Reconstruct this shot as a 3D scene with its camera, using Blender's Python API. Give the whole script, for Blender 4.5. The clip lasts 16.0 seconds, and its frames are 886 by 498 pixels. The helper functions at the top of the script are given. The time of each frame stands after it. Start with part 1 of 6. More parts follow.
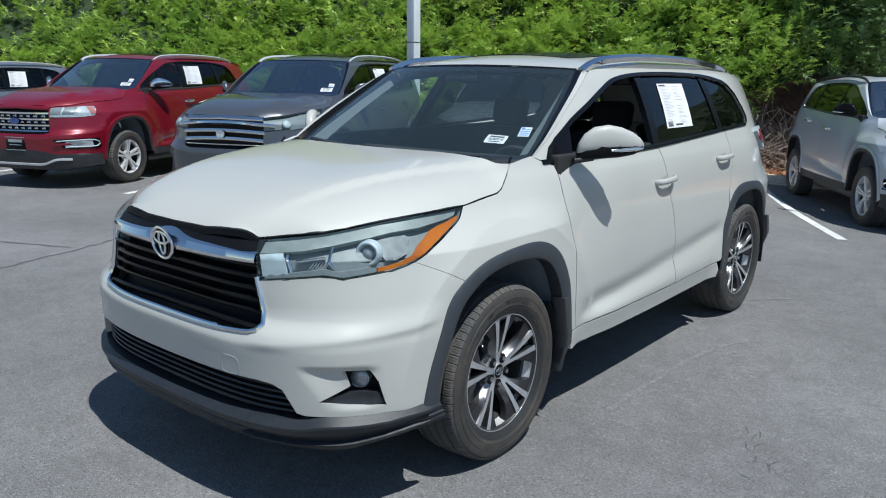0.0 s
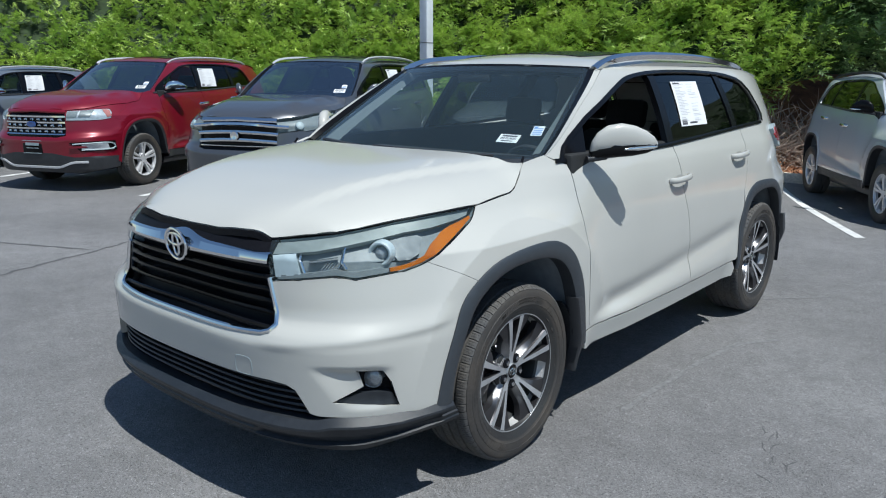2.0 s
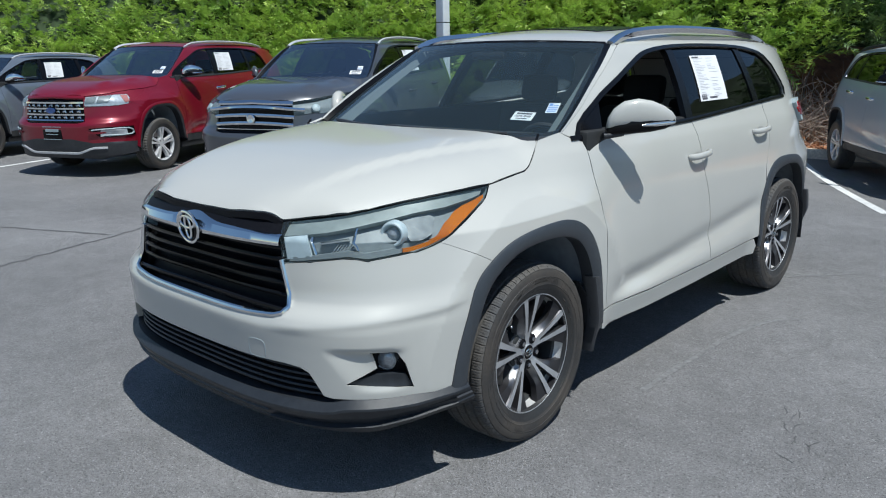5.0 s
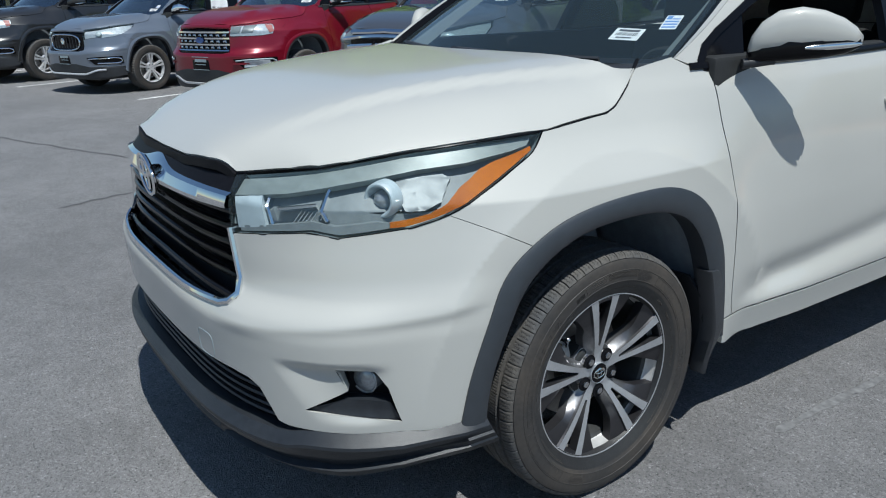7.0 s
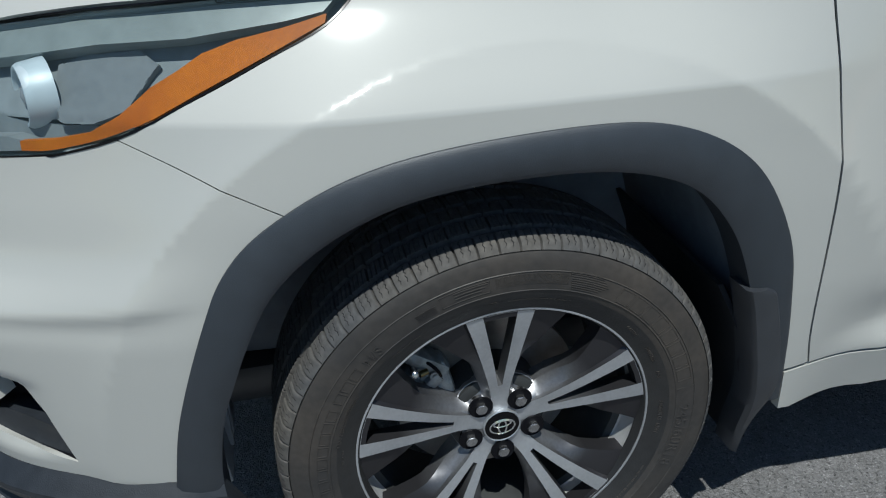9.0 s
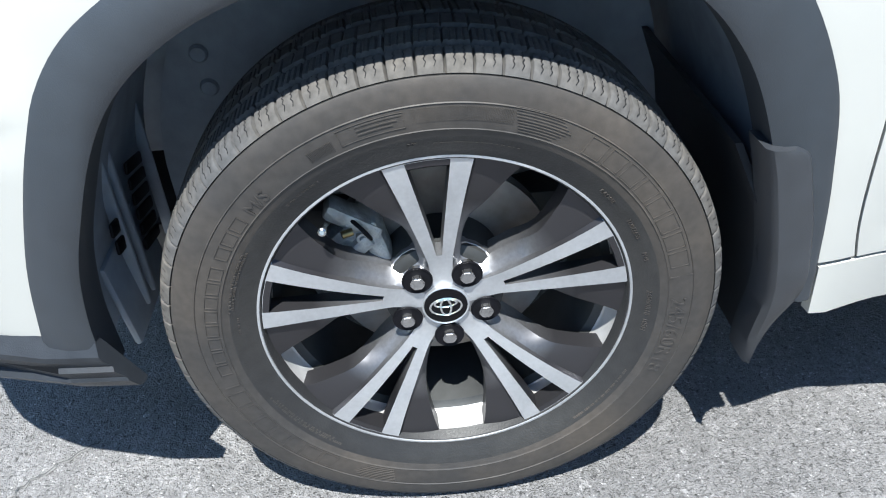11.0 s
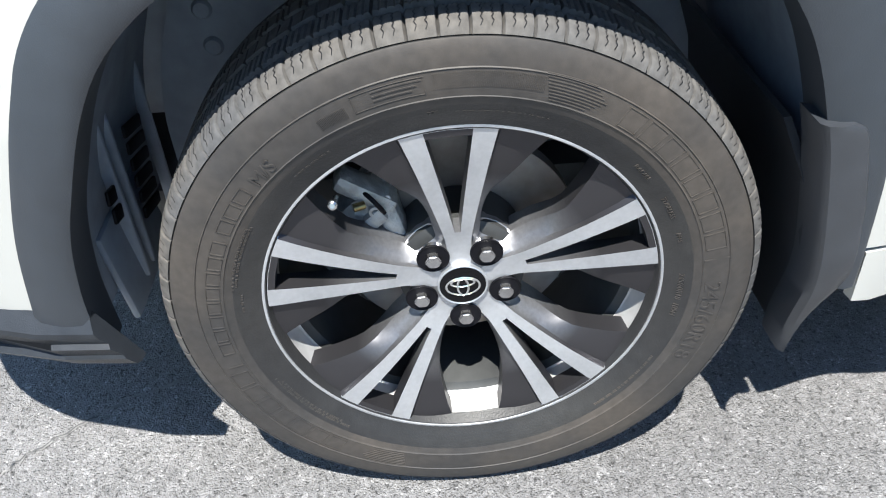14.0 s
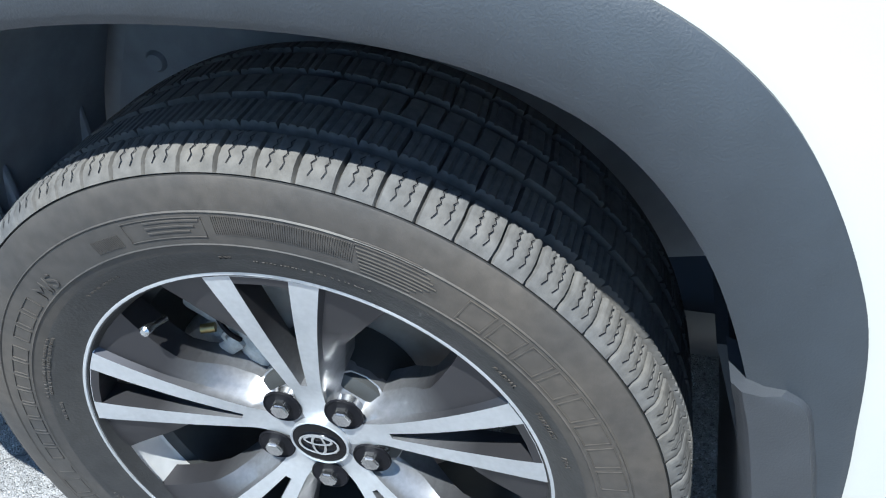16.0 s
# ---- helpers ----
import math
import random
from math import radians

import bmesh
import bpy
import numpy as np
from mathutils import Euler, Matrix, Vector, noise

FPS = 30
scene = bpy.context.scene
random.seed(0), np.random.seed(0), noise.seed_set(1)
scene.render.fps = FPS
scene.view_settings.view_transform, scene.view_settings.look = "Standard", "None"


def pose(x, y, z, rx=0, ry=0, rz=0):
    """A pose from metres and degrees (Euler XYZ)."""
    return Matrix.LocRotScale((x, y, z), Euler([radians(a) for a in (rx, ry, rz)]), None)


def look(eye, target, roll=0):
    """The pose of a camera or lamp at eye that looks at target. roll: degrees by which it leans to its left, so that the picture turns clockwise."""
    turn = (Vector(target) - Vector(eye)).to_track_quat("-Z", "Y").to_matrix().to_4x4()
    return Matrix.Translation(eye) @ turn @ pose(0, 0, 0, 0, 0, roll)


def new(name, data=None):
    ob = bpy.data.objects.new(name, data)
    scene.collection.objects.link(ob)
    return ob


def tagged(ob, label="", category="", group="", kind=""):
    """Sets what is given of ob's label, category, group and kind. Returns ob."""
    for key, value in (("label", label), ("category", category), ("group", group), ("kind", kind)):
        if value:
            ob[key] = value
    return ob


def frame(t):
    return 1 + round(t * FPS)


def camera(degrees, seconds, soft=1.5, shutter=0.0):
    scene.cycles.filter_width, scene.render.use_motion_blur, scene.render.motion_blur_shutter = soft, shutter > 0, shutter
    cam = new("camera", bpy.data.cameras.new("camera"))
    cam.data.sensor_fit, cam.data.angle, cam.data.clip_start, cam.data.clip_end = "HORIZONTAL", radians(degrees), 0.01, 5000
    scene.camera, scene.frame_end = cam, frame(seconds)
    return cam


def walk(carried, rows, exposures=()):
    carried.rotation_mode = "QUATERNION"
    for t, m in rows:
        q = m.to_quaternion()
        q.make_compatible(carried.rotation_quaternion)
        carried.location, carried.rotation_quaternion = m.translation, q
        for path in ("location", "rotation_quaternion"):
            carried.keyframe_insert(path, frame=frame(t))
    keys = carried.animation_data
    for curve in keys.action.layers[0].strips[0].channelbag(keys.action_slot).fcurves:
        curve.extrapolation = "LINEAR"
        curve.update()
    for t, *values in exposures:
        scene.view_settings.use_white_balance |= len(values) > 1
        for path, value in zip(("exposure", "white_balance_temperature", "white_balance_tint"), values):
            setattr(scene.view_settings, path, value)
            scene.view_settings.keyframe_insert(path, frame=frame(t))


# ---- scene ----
cam = camera(59.5, 16.0, soft=1.1)
PATH = [
    (0, (2.651, -2.498, 1.577), (1.408, -0.994, 1.138), 0.6),
    (0.5, (2.648, -2.488, 1.574), (1.398, -0.99, 1.133), 0.5),
    (1, (2.647, -2.488, 1.57), (1.39, -0.997, 1.129), 0.4),
    (1.5, (2.651, -2.49, 1.572), (1.387, -1.004, 1.131), 0.3),
    (2, (2.651, -2.49, 1.573), (1.38, -1.009, 1.135), 0.1),
    (2.5, (2.657, -2.498, 1.574), (1.379, -1.021, 1.14), -0.0),
    (3, (2.658, -2.5, 1.575), (1.376, -1.026, 1.144), -0.3),
    (5.5, (2.635, -2.394, 1.543), (1.307, -0.989, 1.028), -1.2),
    (6, (2.6, -2.113, 1.485), (1.202, -0.796, 0.929), -0.9),
    (6.5, (2.519, -1.838, 1.468), (1.037, -0.633, 0.875), -0.9),
    (7, (2.314, -1.498, 1.418), (0.741, -0.431, 0.797), -1.3),
    (7.5, (2.185, -1.179, 1.393), (0.527, -0.271, 0.739), -2.1),
    (8, (2.154, -0.813, 1.368), (0.427, -0.079, 0.674), -3.0),
    (8.5, (2.015, -0.549, 1.323), (0.262, -0.018, 0.52), -2.9),
    (9, (1.845, -0.302, 1.262), (0.135, 0.075, 0.295), -1.7),
    (9.5, (1.778, -0.138, 1.181), (0.098, 0.099, 0.122), -1.8),
    (10, (1.746, -0.037, 1.125), (0.086, 0.089, 0.017), -2.8),
    (12.5, (1.668, -0.036, 1.03), (0.11, 0.07, -0.219), -2.2),
    (13, (1.667, -0.033, 1.027), (0.111, 0.073, -0.224), -1.9),
    (13.5, (1.652, -0.035, 1.028), (0.1, 0.064, -0.229), -2.0),
    (14, (1.635, -0.048, 1.033), (0.081, 0.004, -0.225), -2.8),
    (14.5, (1.636, -0.004, 1.037), (0.078, -0.037, -0.217), -3.9),
    (15, (1.66, 0.16, 1.07), (0.1, -0.008, -0.17), -4.9),
    (15.5, (1.611, 0.243, 1.132), (0.055, -0.08, -0.083), -4.5),
    (16, (1.368, 0.268, 1.023), (-0.168, -0.139, -0.191), -2.4),
]
walk(cam, [(t, look(eye, target, roll)) for t, eye, target, roll in PATH],
     [(0, .46, 6050, 5), (6.8, .34, 6050, 5), (7.6, .16, 6070, 3), (8.6, .02, 6070, 3), (9.2, .20, 6070, 3), (9.6, .70, 6050, 3), (10.2, 1.22, 6050, 4), (12.3, 1.61, 6420, 8), (14.4, 1.60, 6420, 7), (15.4, 1.50, 6150, 4), (16, 1.68, 5850, 3)])
from mathutils.geometry import tessellate_polygon

# ---------------------------------------------------------------- world, sun
world = bpy.data.worlds.new("world")
scene.world = world
world.use_nodes = True
wn = world.node_tree
wn.nodes.clear()
sky = wn.nodes.new("ShaderNodeTexSky")
SUN = Vector((0.43, -0.05, 1.0)).normalized()
sky.sky_type, sky.sun_disc = "NISHITA", False
sky.sun_elevation = math.asin(SUN.z)
sky.sun_rotation = math.atan2(SUN.x, SUN.y)
sky.air_density, sky.dust_density, sky.ozone_density = 1.05, 0.08, 3.0
wbg = wn.nodes.new("ShaderNodeBackground")
wbg.inputs["Strength"].default_value = 0.070
wout = wn.nodes.new("ShaderNodeOutputWorld")
wn.links.new(sky.outputs[0], wbg.inputs["Color"])
wn.links.new(wbg.outputs[0], wout.inputs["Surface"])
sun_data = bpy.data.lights.new("sun", "SUN")
sun_data.energy, sun_data.angle, sun_data.color = 4.1, radians(0.53), (1.0, 0.965, 0.91)
sun = new("sun", sun_data)
sun.matrix_world = look((30 * SUN.x, 30 * SUN.y, 30 * SUN.z), (0, 0, 0))


# ---------------------------------------------------------------- materials
def material(name, base, rough=0.5, metal=0.0, vary=0.0, scale=8.0, bump=0.0, bump_scale=60.0,
             coat=0.0, second=None, second_scale=1.5, spec=0.5, rand=0.0, coat_ior=1.5, coat_rough=0.03):
    """Principled surface: base mixed with second at a large scale, shaded by fine grain, with fine relief."""
    m = bpy.data.materials.new(name)
    m.use_nodes = True
    t = m.node_tree
    p = t.nodes["Principled BSDF"]
    p.inputs["Roughness"].default_value = rough
    p.inputs["Metallic"].default_value = metal
    p.inputs["Coat Weight"].default_value = coat
    p.inputs["Coat Roughness"].default_value = coat_rough
    p.inputs["Coat IOR"].default_value = coat_ior
    p.inputs["Specular IOR Level"].default_value = spec
    p.inputs["Base Color"].default_value = (*base, 1)
    co = t.nodes.new("ShaderNodeTexCoord")
    out = None
    if second or vary or rand:
        mix = t.nodes.new("ShaderNodeMixRGB")
        mix.inputs[1].default_value = (*base, 1)
        mix.inputs[2].default_value = (*(second or base), 1)
        big = t.nodes.new("ShaderNodeTexNoise")
        big.inputs["Scale"].default_value = second_scale
        big.inputs["Detail"].default_value = 5
        ramp = t.nodes.new("ShaderNodeValToRGB")
        ramp.color_ramp.elements[0].position, ramp.color_ramp.elements[1].position = 0.38, 0.66
        t.links.new(co.outputs["Object"], big.inputs["Vector"])
        t.links.new(big.outputs["Fac"], ramp.inputs["Fac"])
        t.links.new(ramp.outputs["Color"], mix.inputs[0])
        out = mix.outputs[0]
        if vary:
            fine = t.nodes.new("ShaderNodeTexNoise")
            fine.inputs["Scale"].default_value = scale
            fine.inputs["Detail"].default_value = 6
            rng = t.nodes.new("ShaderNodeMapRange")
            rng.inputs["From Min"].default_value, rng.inputs["From Max"].default_value = 0.3, 0.7
            rng.inputs["To Min"].default_value, rng.inputs["To Max"].default_value = 1 - vary, 1 + vary
            mul = t.nodes.new("ShaderNodeMixRGB")
            mul.blend_type = "MULTIPLY"
            mul.inputs[0].default_value = 1
            t.links.new(co.outputs["Object"], fine.inputs["Vector"])
            t.links.new(fine.outputs["Fac"], rng.inputs["Value"])
            t.links.new(out, mul.inputs[1])
            t.links.new(rng.outputs[0], mul.inputs[2])
            out = mul.outputs[0]
        if rand:
            geo = t.nodes.new("ShaderNodeNewGeometry")
            rng2 = t.nodes.new("ShaderNodeMapRange")
            rng2.inputs["To Min"].default_value, rng2.inputs["To Max"].default_value = 1 - rand, 1 + rand
            mul2 = t.nodes.new("ShaderNodeMixRGB")
            mul2.blend_type = "MULTIPLY"
            mul2.inputs[0].default_value = 1
            t.links.new(geo.outputs["Random Per Island"], rng2.inputs["Value"])
            t.links.new(out, mul2.inputs[1])
            t.links.new(rng2.outputs[0], mul2.inputs[2])
            out = mul2.outputs[0]
        t.links.new(out, p.inputs["Base Color"])
    if bump:
        bn = t.nodes.new("ShaderNodeTexNoise")
        bn.inputs["Scale"].default_value = bump_scale
        bn.inputs["Detail"].default_value = 4
        b = t.nodes.new("ShaderNodeBump")
        b.inputs["Strength"].default_value = bump
        b.inputs["Distance"].default_value = 0.01
        t.links.new(co.outputs["Object"], bn.inputs["Vector"])
        t.links.new(bn.outputs["Fac"], b.inputs["Height"])
        t.links.new(b.outputs["Normal"], p.inputs["Normal"])
    return m


def glass(name, tint, alpha_mix, haze=0.0):
    """Window glass: clear through a tint, with a mirror-like surface that strengthens at grazing angles."""
    m = bpy.data.materials.new(name)
    m.use_nodes = True
    t = m.node_tree
    t.nodes.clear()
    tr = t.nodes.new("ShaderNodeBsdfTransparent")
    tr.inputs["Color"].default_value = (*tint, 1)
    gl = t.nodes.new("ShaderNodeBsdfGlossy")
    gl.inputs["Roughness"].default_value = 0.01
    lw = t.nodes.new("ShaderNodeLayerWeight")
    lw.inputs["Blend"].default_value = 0.5
    fr = t.nodes.new("ShaderNodeMath")
    fr.operation = "POWER"
    fr.inputs[1].default_value = 4.6
    t.links.new(lw.outputs["Facing"], fr.inputs[0])
    ad = t.nodes.new("ShaderNodeMath")
    ad.operation = "MULTIPLY_ADD"
    ad.inputs[1].default_value, ad.inputs[2].default_value = 0.94, alpha_mix + 0.05
    mx = t.nodes.new("ShaderNodeMixShader")
    o = t.nodes.new("ShaderNodeOutputMaterial")
    t.links.new(fr.outputs[0], ad.inputs[0])
    t.links.new(ad.outputs[0], mx.inputs[0])
    t.links.new(tr.outputs[0], mx.inputs[1])
    t.links.new(gl.outputs[0], mx.inputs[2])
    if haze:
        df, mh = t.nodes.new("ShaderNodeBsdfDiffuse"), t.nodes.new("ShaderNodeMixShader")
        df.inputs["Color"].default_value = (.42, .60, .66, 1)
        mh.inputs[0].default_value = haze
        t.links.new(mx.outputs[0], mh.inputs[1])
        t.links.new(df.outputs[0], mh.inputs[2])
        t.links.new(mh.outputs[0], o.inputs["Surface"])
    else:
        t.links.new(mx.outputs[0], o.inputs["Surface"])
    return m


WHITE = material("pearl_white_paint", (0.462, 0.457, 0.427), 0.45, metal=0.03, spec=0.12, coat=1.0, coat_ior=1.5, coat_rough=0.10, vary=0.012, scale=900, second=(0.450, 0.446, 0.416), second_scale=2.2)
BLACK = material("black_trim_plastic", (0.021, 0.0225, 0.026), 0.5, vary=0.12, scale=40, bump=0.12, bump_scale=500, second=(0.028, 0.030, 0.034), second_scale=5)
GLOSSBLACK = material("gloss_black", (0.005, 0.005, 0.006), 0.20, vary=0.1, spec=0.16)
VALANCE = material("dark_valance_plastic", (0.017, 0.020, 0.025), 0.42, spec=0.4, vary=0.15, scale=40, bump=0.1, bump_scale=500, second=(0.022, 0.025, 0.030), second_scale=5)
LINER = material("wheel_well_liner", (0.26, 0.29, 0.33), 0.7, vary=0.12, scale=25, bump=0.08, bump_scale=80)
CHROME = material("chrome", (0.78, 0.79, 0.80), 0.06, 1.0, vary=0.03)
LAMPSOFT = material("lamp_soft_reflector", (0.15, 0.168, 0.177), 0.42, 0.15, spec=0.3, vary=0.06, scale=70)
LAMPDARK = material("lamp_dark_reflector", (0.17, 0.195, 0.205), 0.45, 0.0, spec=0.3, vary=0.12, scale=35)
MACHINED = material("machined_aluminium", (0.56, 0.57, 0.59), 0.40, 0.7, vary=0.05, scale=160, second=(0.47, 0.48, 0.50), second_scale=14)
DARKALLOY = material("charcoal_painted_alloy", (0.074, 0.075, 0.080), 0.30, 0.55, vary=0.10, scale=300, coat=0.5)
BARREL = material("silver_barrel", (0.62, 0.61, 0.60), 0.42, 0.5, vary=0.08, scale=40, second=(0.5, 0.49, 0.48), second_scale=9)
# barrel dust, darkened so that the shade deep in the wheel is in the colour
DUSTSHADE = material("dusty_barrel_deep_shade", (0.056, 0.058, 0.058), 0.55, 0.3, vary=0.18, scale=20, second=(0.030, 0.031, 0.032), second_scale=9)
BRASS = material("brass", (0.24, 0.19, 0.09), 0.35, 1.0, vary=0.15, scale=90)
POCKET = material("dark_recess", (0.006, 0.006, 0.008), 0.5, spec=0.12, vary=0.2, scale=60)
BEAD = material("tyre_bead_rubber", (0.019, 0.019, 0.020), 0.45, vary=0.15, scale=60, bump=0.1, bump_scale=300, second=(0.03, 0.029, 0.028), second_scale=5)
FLAP = material("dark_flap_plastic", (0.027, 0.030, 0.036), 0.44, spec=0.8, vary=0.10, scale=30, bump=0.10, bump_scale=600, second=(0.032, 0.036, 0.043), second_scale=4)
FLARE = material("weathered_grey_plastic", (0.019, 0.025, 0.033), 0.50, spec=0.85, vary=0.10, scale=30, bump=0.10, bump_scale=600, second=(0.024, 0.029, 0.037), second_scale=4)
TYRE = material("tyre_rubber", (0.034, 0.0318, 0.0308), 0.60, vary=0.16, scale=90, bump=0.05, bump_scale=700, second=(0.060, 0.051, 0.043), second_scale=6.0)
TREAD = material("tyre_tread_dusty", (0.070, 0.070, 0.072), 0.85, vary=0.25, scale=90, bump=0.10, bump_scale=250, second=(0.092, 0.084, 0.075), second_scale=7)
RUST = material("brake_disc_iron", (0.34, 0.33, 0.32), 0.38, 0.5, vary=0.2, scale=30, second=(0.30, 0.25, 0.21), second_scale=8)
CALIPER = material("caliper_cast_metal", (0.46, 0.49, 0.49), 0.5, 0.3, vary=0.3, scale=45, bump=0.4, bump_scale=90, second=(0.33, 0.33, 0.32), second_scale=12)
# charcoal webs; the paler tone towards the hub is reflected sky painted in
WEB = material("charcoal_alloy_hub_sheen", (0.28, 0.282, 0.295), 0.40, 0.75, vary=0.10, scale=200, second=(0.21, 0.208, 0.215), second_scale=10)
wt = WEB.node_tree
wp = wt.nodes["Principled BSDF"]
wsheen = wp.inputs["Base Color"].links[0].from_socket
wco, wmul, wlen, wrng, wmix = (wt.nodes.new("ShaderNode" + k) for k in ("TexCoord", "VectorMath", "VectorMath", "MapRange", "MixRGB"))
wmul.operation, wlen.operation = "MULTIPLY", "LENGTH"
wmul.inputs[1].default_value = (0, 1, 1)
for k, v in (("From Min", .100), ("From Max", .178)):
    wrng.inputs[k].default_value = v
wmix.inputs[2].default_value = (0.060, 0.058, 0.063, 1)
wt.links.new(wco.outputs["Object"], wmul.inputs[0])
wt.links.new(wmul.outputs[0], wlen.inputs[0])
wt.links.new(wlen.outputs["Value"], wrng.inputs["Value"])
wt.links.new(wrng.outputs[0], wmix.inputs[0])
wt.links.new(wsheen, wmix.inputs[1])
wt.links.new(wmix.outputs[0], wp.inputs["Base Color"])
STEEL = material("lug_nut_steel", (0.50, 0.50, 0.51), 0.25, 1.0, vary=0.15, scale=60)
LINING = material("grey_cabin_lining", (0.115, 0.137, 0.140), 0.85, vary=0.06, scale=60)
CABIN = material("dark_cabin_trim", (0.010, 0.011, 0.012), 0.7, vary=0.2, scale=40, bump=0.15, bump_scale=200)
SEAT = material("dark_cloth_seat", (0.012, 0.0125, 0.014), 0.9, vary=0.2, scale=120, bump=0.3, bump_scale=400)
GLASS = glass("window_glass", (0.84, 0.90, 0.89), 0.0)
TINTED = glass("privacy_glass", (0.10, 0.115, 0.11), -0.01)
# the haze here is a blue veil painted in for sky mirrored by the screen
SHIELD = glass("windscreen_glass", (0.87, 0.95, 0.96), 0.035, .030)
FARSHIELD = glass("parked_windscreen_glass", (0.78, 0.87, 0.89), 0.36)
LENS = glass("clear_lamp_lens", (0.88, 0.92, 0.93), -0.03, .022)
LAMPGREY = material("lamp_housing_silver", (0.31, 0.37, 0.39), 0.55, 0.1, vary=0.12, scale=30)
REFLECT = material("lamp_reflector", (0.72, 0.74, 0.77), 0.14, 1.0, vary=0.04)
AMBER = material("amber_reflector", (0.42, 0.115, 0.0), 0.40, vary=0.18, scale=240, spec=0.08, bump=0.06, bump_scale=500, second=(0.33, 0.08, 0.0), second_scale=16)
LAMPPALE = material("lamp_pale_block", (0.44, 0.51, 0.54), 0.45, 0.1, vary=0.1, scale=30)
LAMPBAND = material("lamp_upper_band", (0.19, 0.22, 0.215), 0.4, 0.1, vary=0.12, scale=30)
REDLENS = material("red_tail_lens", (0.35, 0.015, 0.02), 0.15, coat=0.6, vary=0.1, scale=90)
PAPER = material("white_paper", (0.64, 0.65, 0.66), 0.7, vary=0.02, scale=20)
INK = material("dark_ink", (0.06, 0.06, 0.07), 0.7, vary=0.1)
BLUEINK = material("blue_ink", (0.10, 0.22, 0.50), 0.6, vary=0.1)
FOGLENS = material("fog_lamp_lens", (0.30, 0.32, 0.34), 0.12, 0.3, coat=1.0, vary=0.25, scale=90)
STRIPE = material("white_road_paint", (0.68, 0.68, 0.66), 0.7, vary=0.15, scale=30, second=(0.52, 0.52, 0.51), second_scale=3, bump=0.2, bump_scale=200)


# ---------------------------------------------------------------- mesh helpers
def part(name, bm, mat, parent=None, label="", smooth=True):
    """Links a bmesh as one mesh object under a thing or a part."""
    me = bpy.data.meshes.new(name)
    bm.normal_update()
    bm.to_mesh(me)
    bm.free()
    return finish(name, me, mat, parent, label, smooth)


def finish(name, me, mat, parent=None, label="", smooth=True, angle=35):
    for m in mat if isinstance(mat, (list, tuple)) else [mat]:
        me.materials.append(m)
    if smooth:
        me.polygons.foreach_set("use_smooth", [True] * len(me.polygons))
        me.set_sharp_from_angle(angle=radians(angle))
    ob = new(name, me)
    ob.parent = parent
    if label:
        ob["label"] = label
    return ob


def shape(name, verts, faces, mat, parent=None, label="", smooth=True, angle=35, mats=None):
    me = bpy.data.meshes.new(name)
    me.from_pydata([tuple(v) for v in verts], [], faces)
    if mats:
        me.polygons.foreach_set("material_index", mats)
    me.update()
    return finish(name, me, mat, parent, label, smooth, angle)


def root(name, m=None, label="", category="", group=""):
    ob = new(name)
    ob.empty_display_size = 0.2
    if m is not None:
        ob.matrix_world = m
    return tagged(ob, label, category, group)


def box(bm, sx, sy, sz, at=(0, 0, 0), bevel=0.0, turn=None, seg=2):
    """A box with rounded edges, added to bm."""
    b = bmesh.new()
    bmesh.ops.create_cube(b, size=1)
    bmesh.ops.scale(b, vec=(sx, sy, sz), verts=b.verts)
    if bevel:
        bmesh.ops.bevel(b, geom=list(b.edges), offset=bevel, segments=seg, profile=0.5, affect="EDGES")
    m = Matrix.Translation(at) @ (turn or Matrix.Identity(4))
    bmesh.ops.transform(b, matrix=m, verts=b.verts)
    me = bpy.data.meshes.new("tmp")
    b.to_mesh(me)
    b.free()
    bm.from_mesh(me)
    bpy.data.meshes.remove(me)
    return bm


def lathe(profile, seg=64, close=False):
    """Vertices and faces of a profile of (axial, radius) turned round the x axis."""
    verts, faces, n = [], [], len(profile)
    for k in range(seg):
        a = 2 * math.pi * k / seg
        verts += [(x, r * math.cos(a), r * math.sin(a)) for x, r in profile]
    for k in range(seg):
        j = (k + 1) % seg
        for i in range(n if close else n - 1):
            i2 = (i + 1) % n
            faces.append((k * n + i, j * n + i, j * n + i2, k * n + i2))
    return verts, faces


def curve(points, n=6, closed=False):
    """A smooth line through points of any dimension."""
    p = [np.array(q, float) for q in points]
    out, m = [], len(p)
    for i in range(m if closed else m - 1):
        a = p[(i - 1) % m] if closed or i > 0 else 2 * p[0] - p[1]
        b, c = p[i], p[(i + 1) % m]
        d = p[(i + 2) % m] if closed or i + 2 < m else 2 * p[-1] - p[-2]
        for k in range(n):
            t = k / n
            out.append(tuple(0.5 * (2 * b + (c - a) * t + (2 * a - 5 * b + 4 * c - d) * t * t + (3 * b - a - 3 * c + d) * t ** 3)))
    if not closed:
        out.append(tuple(p[-1]))
    return out


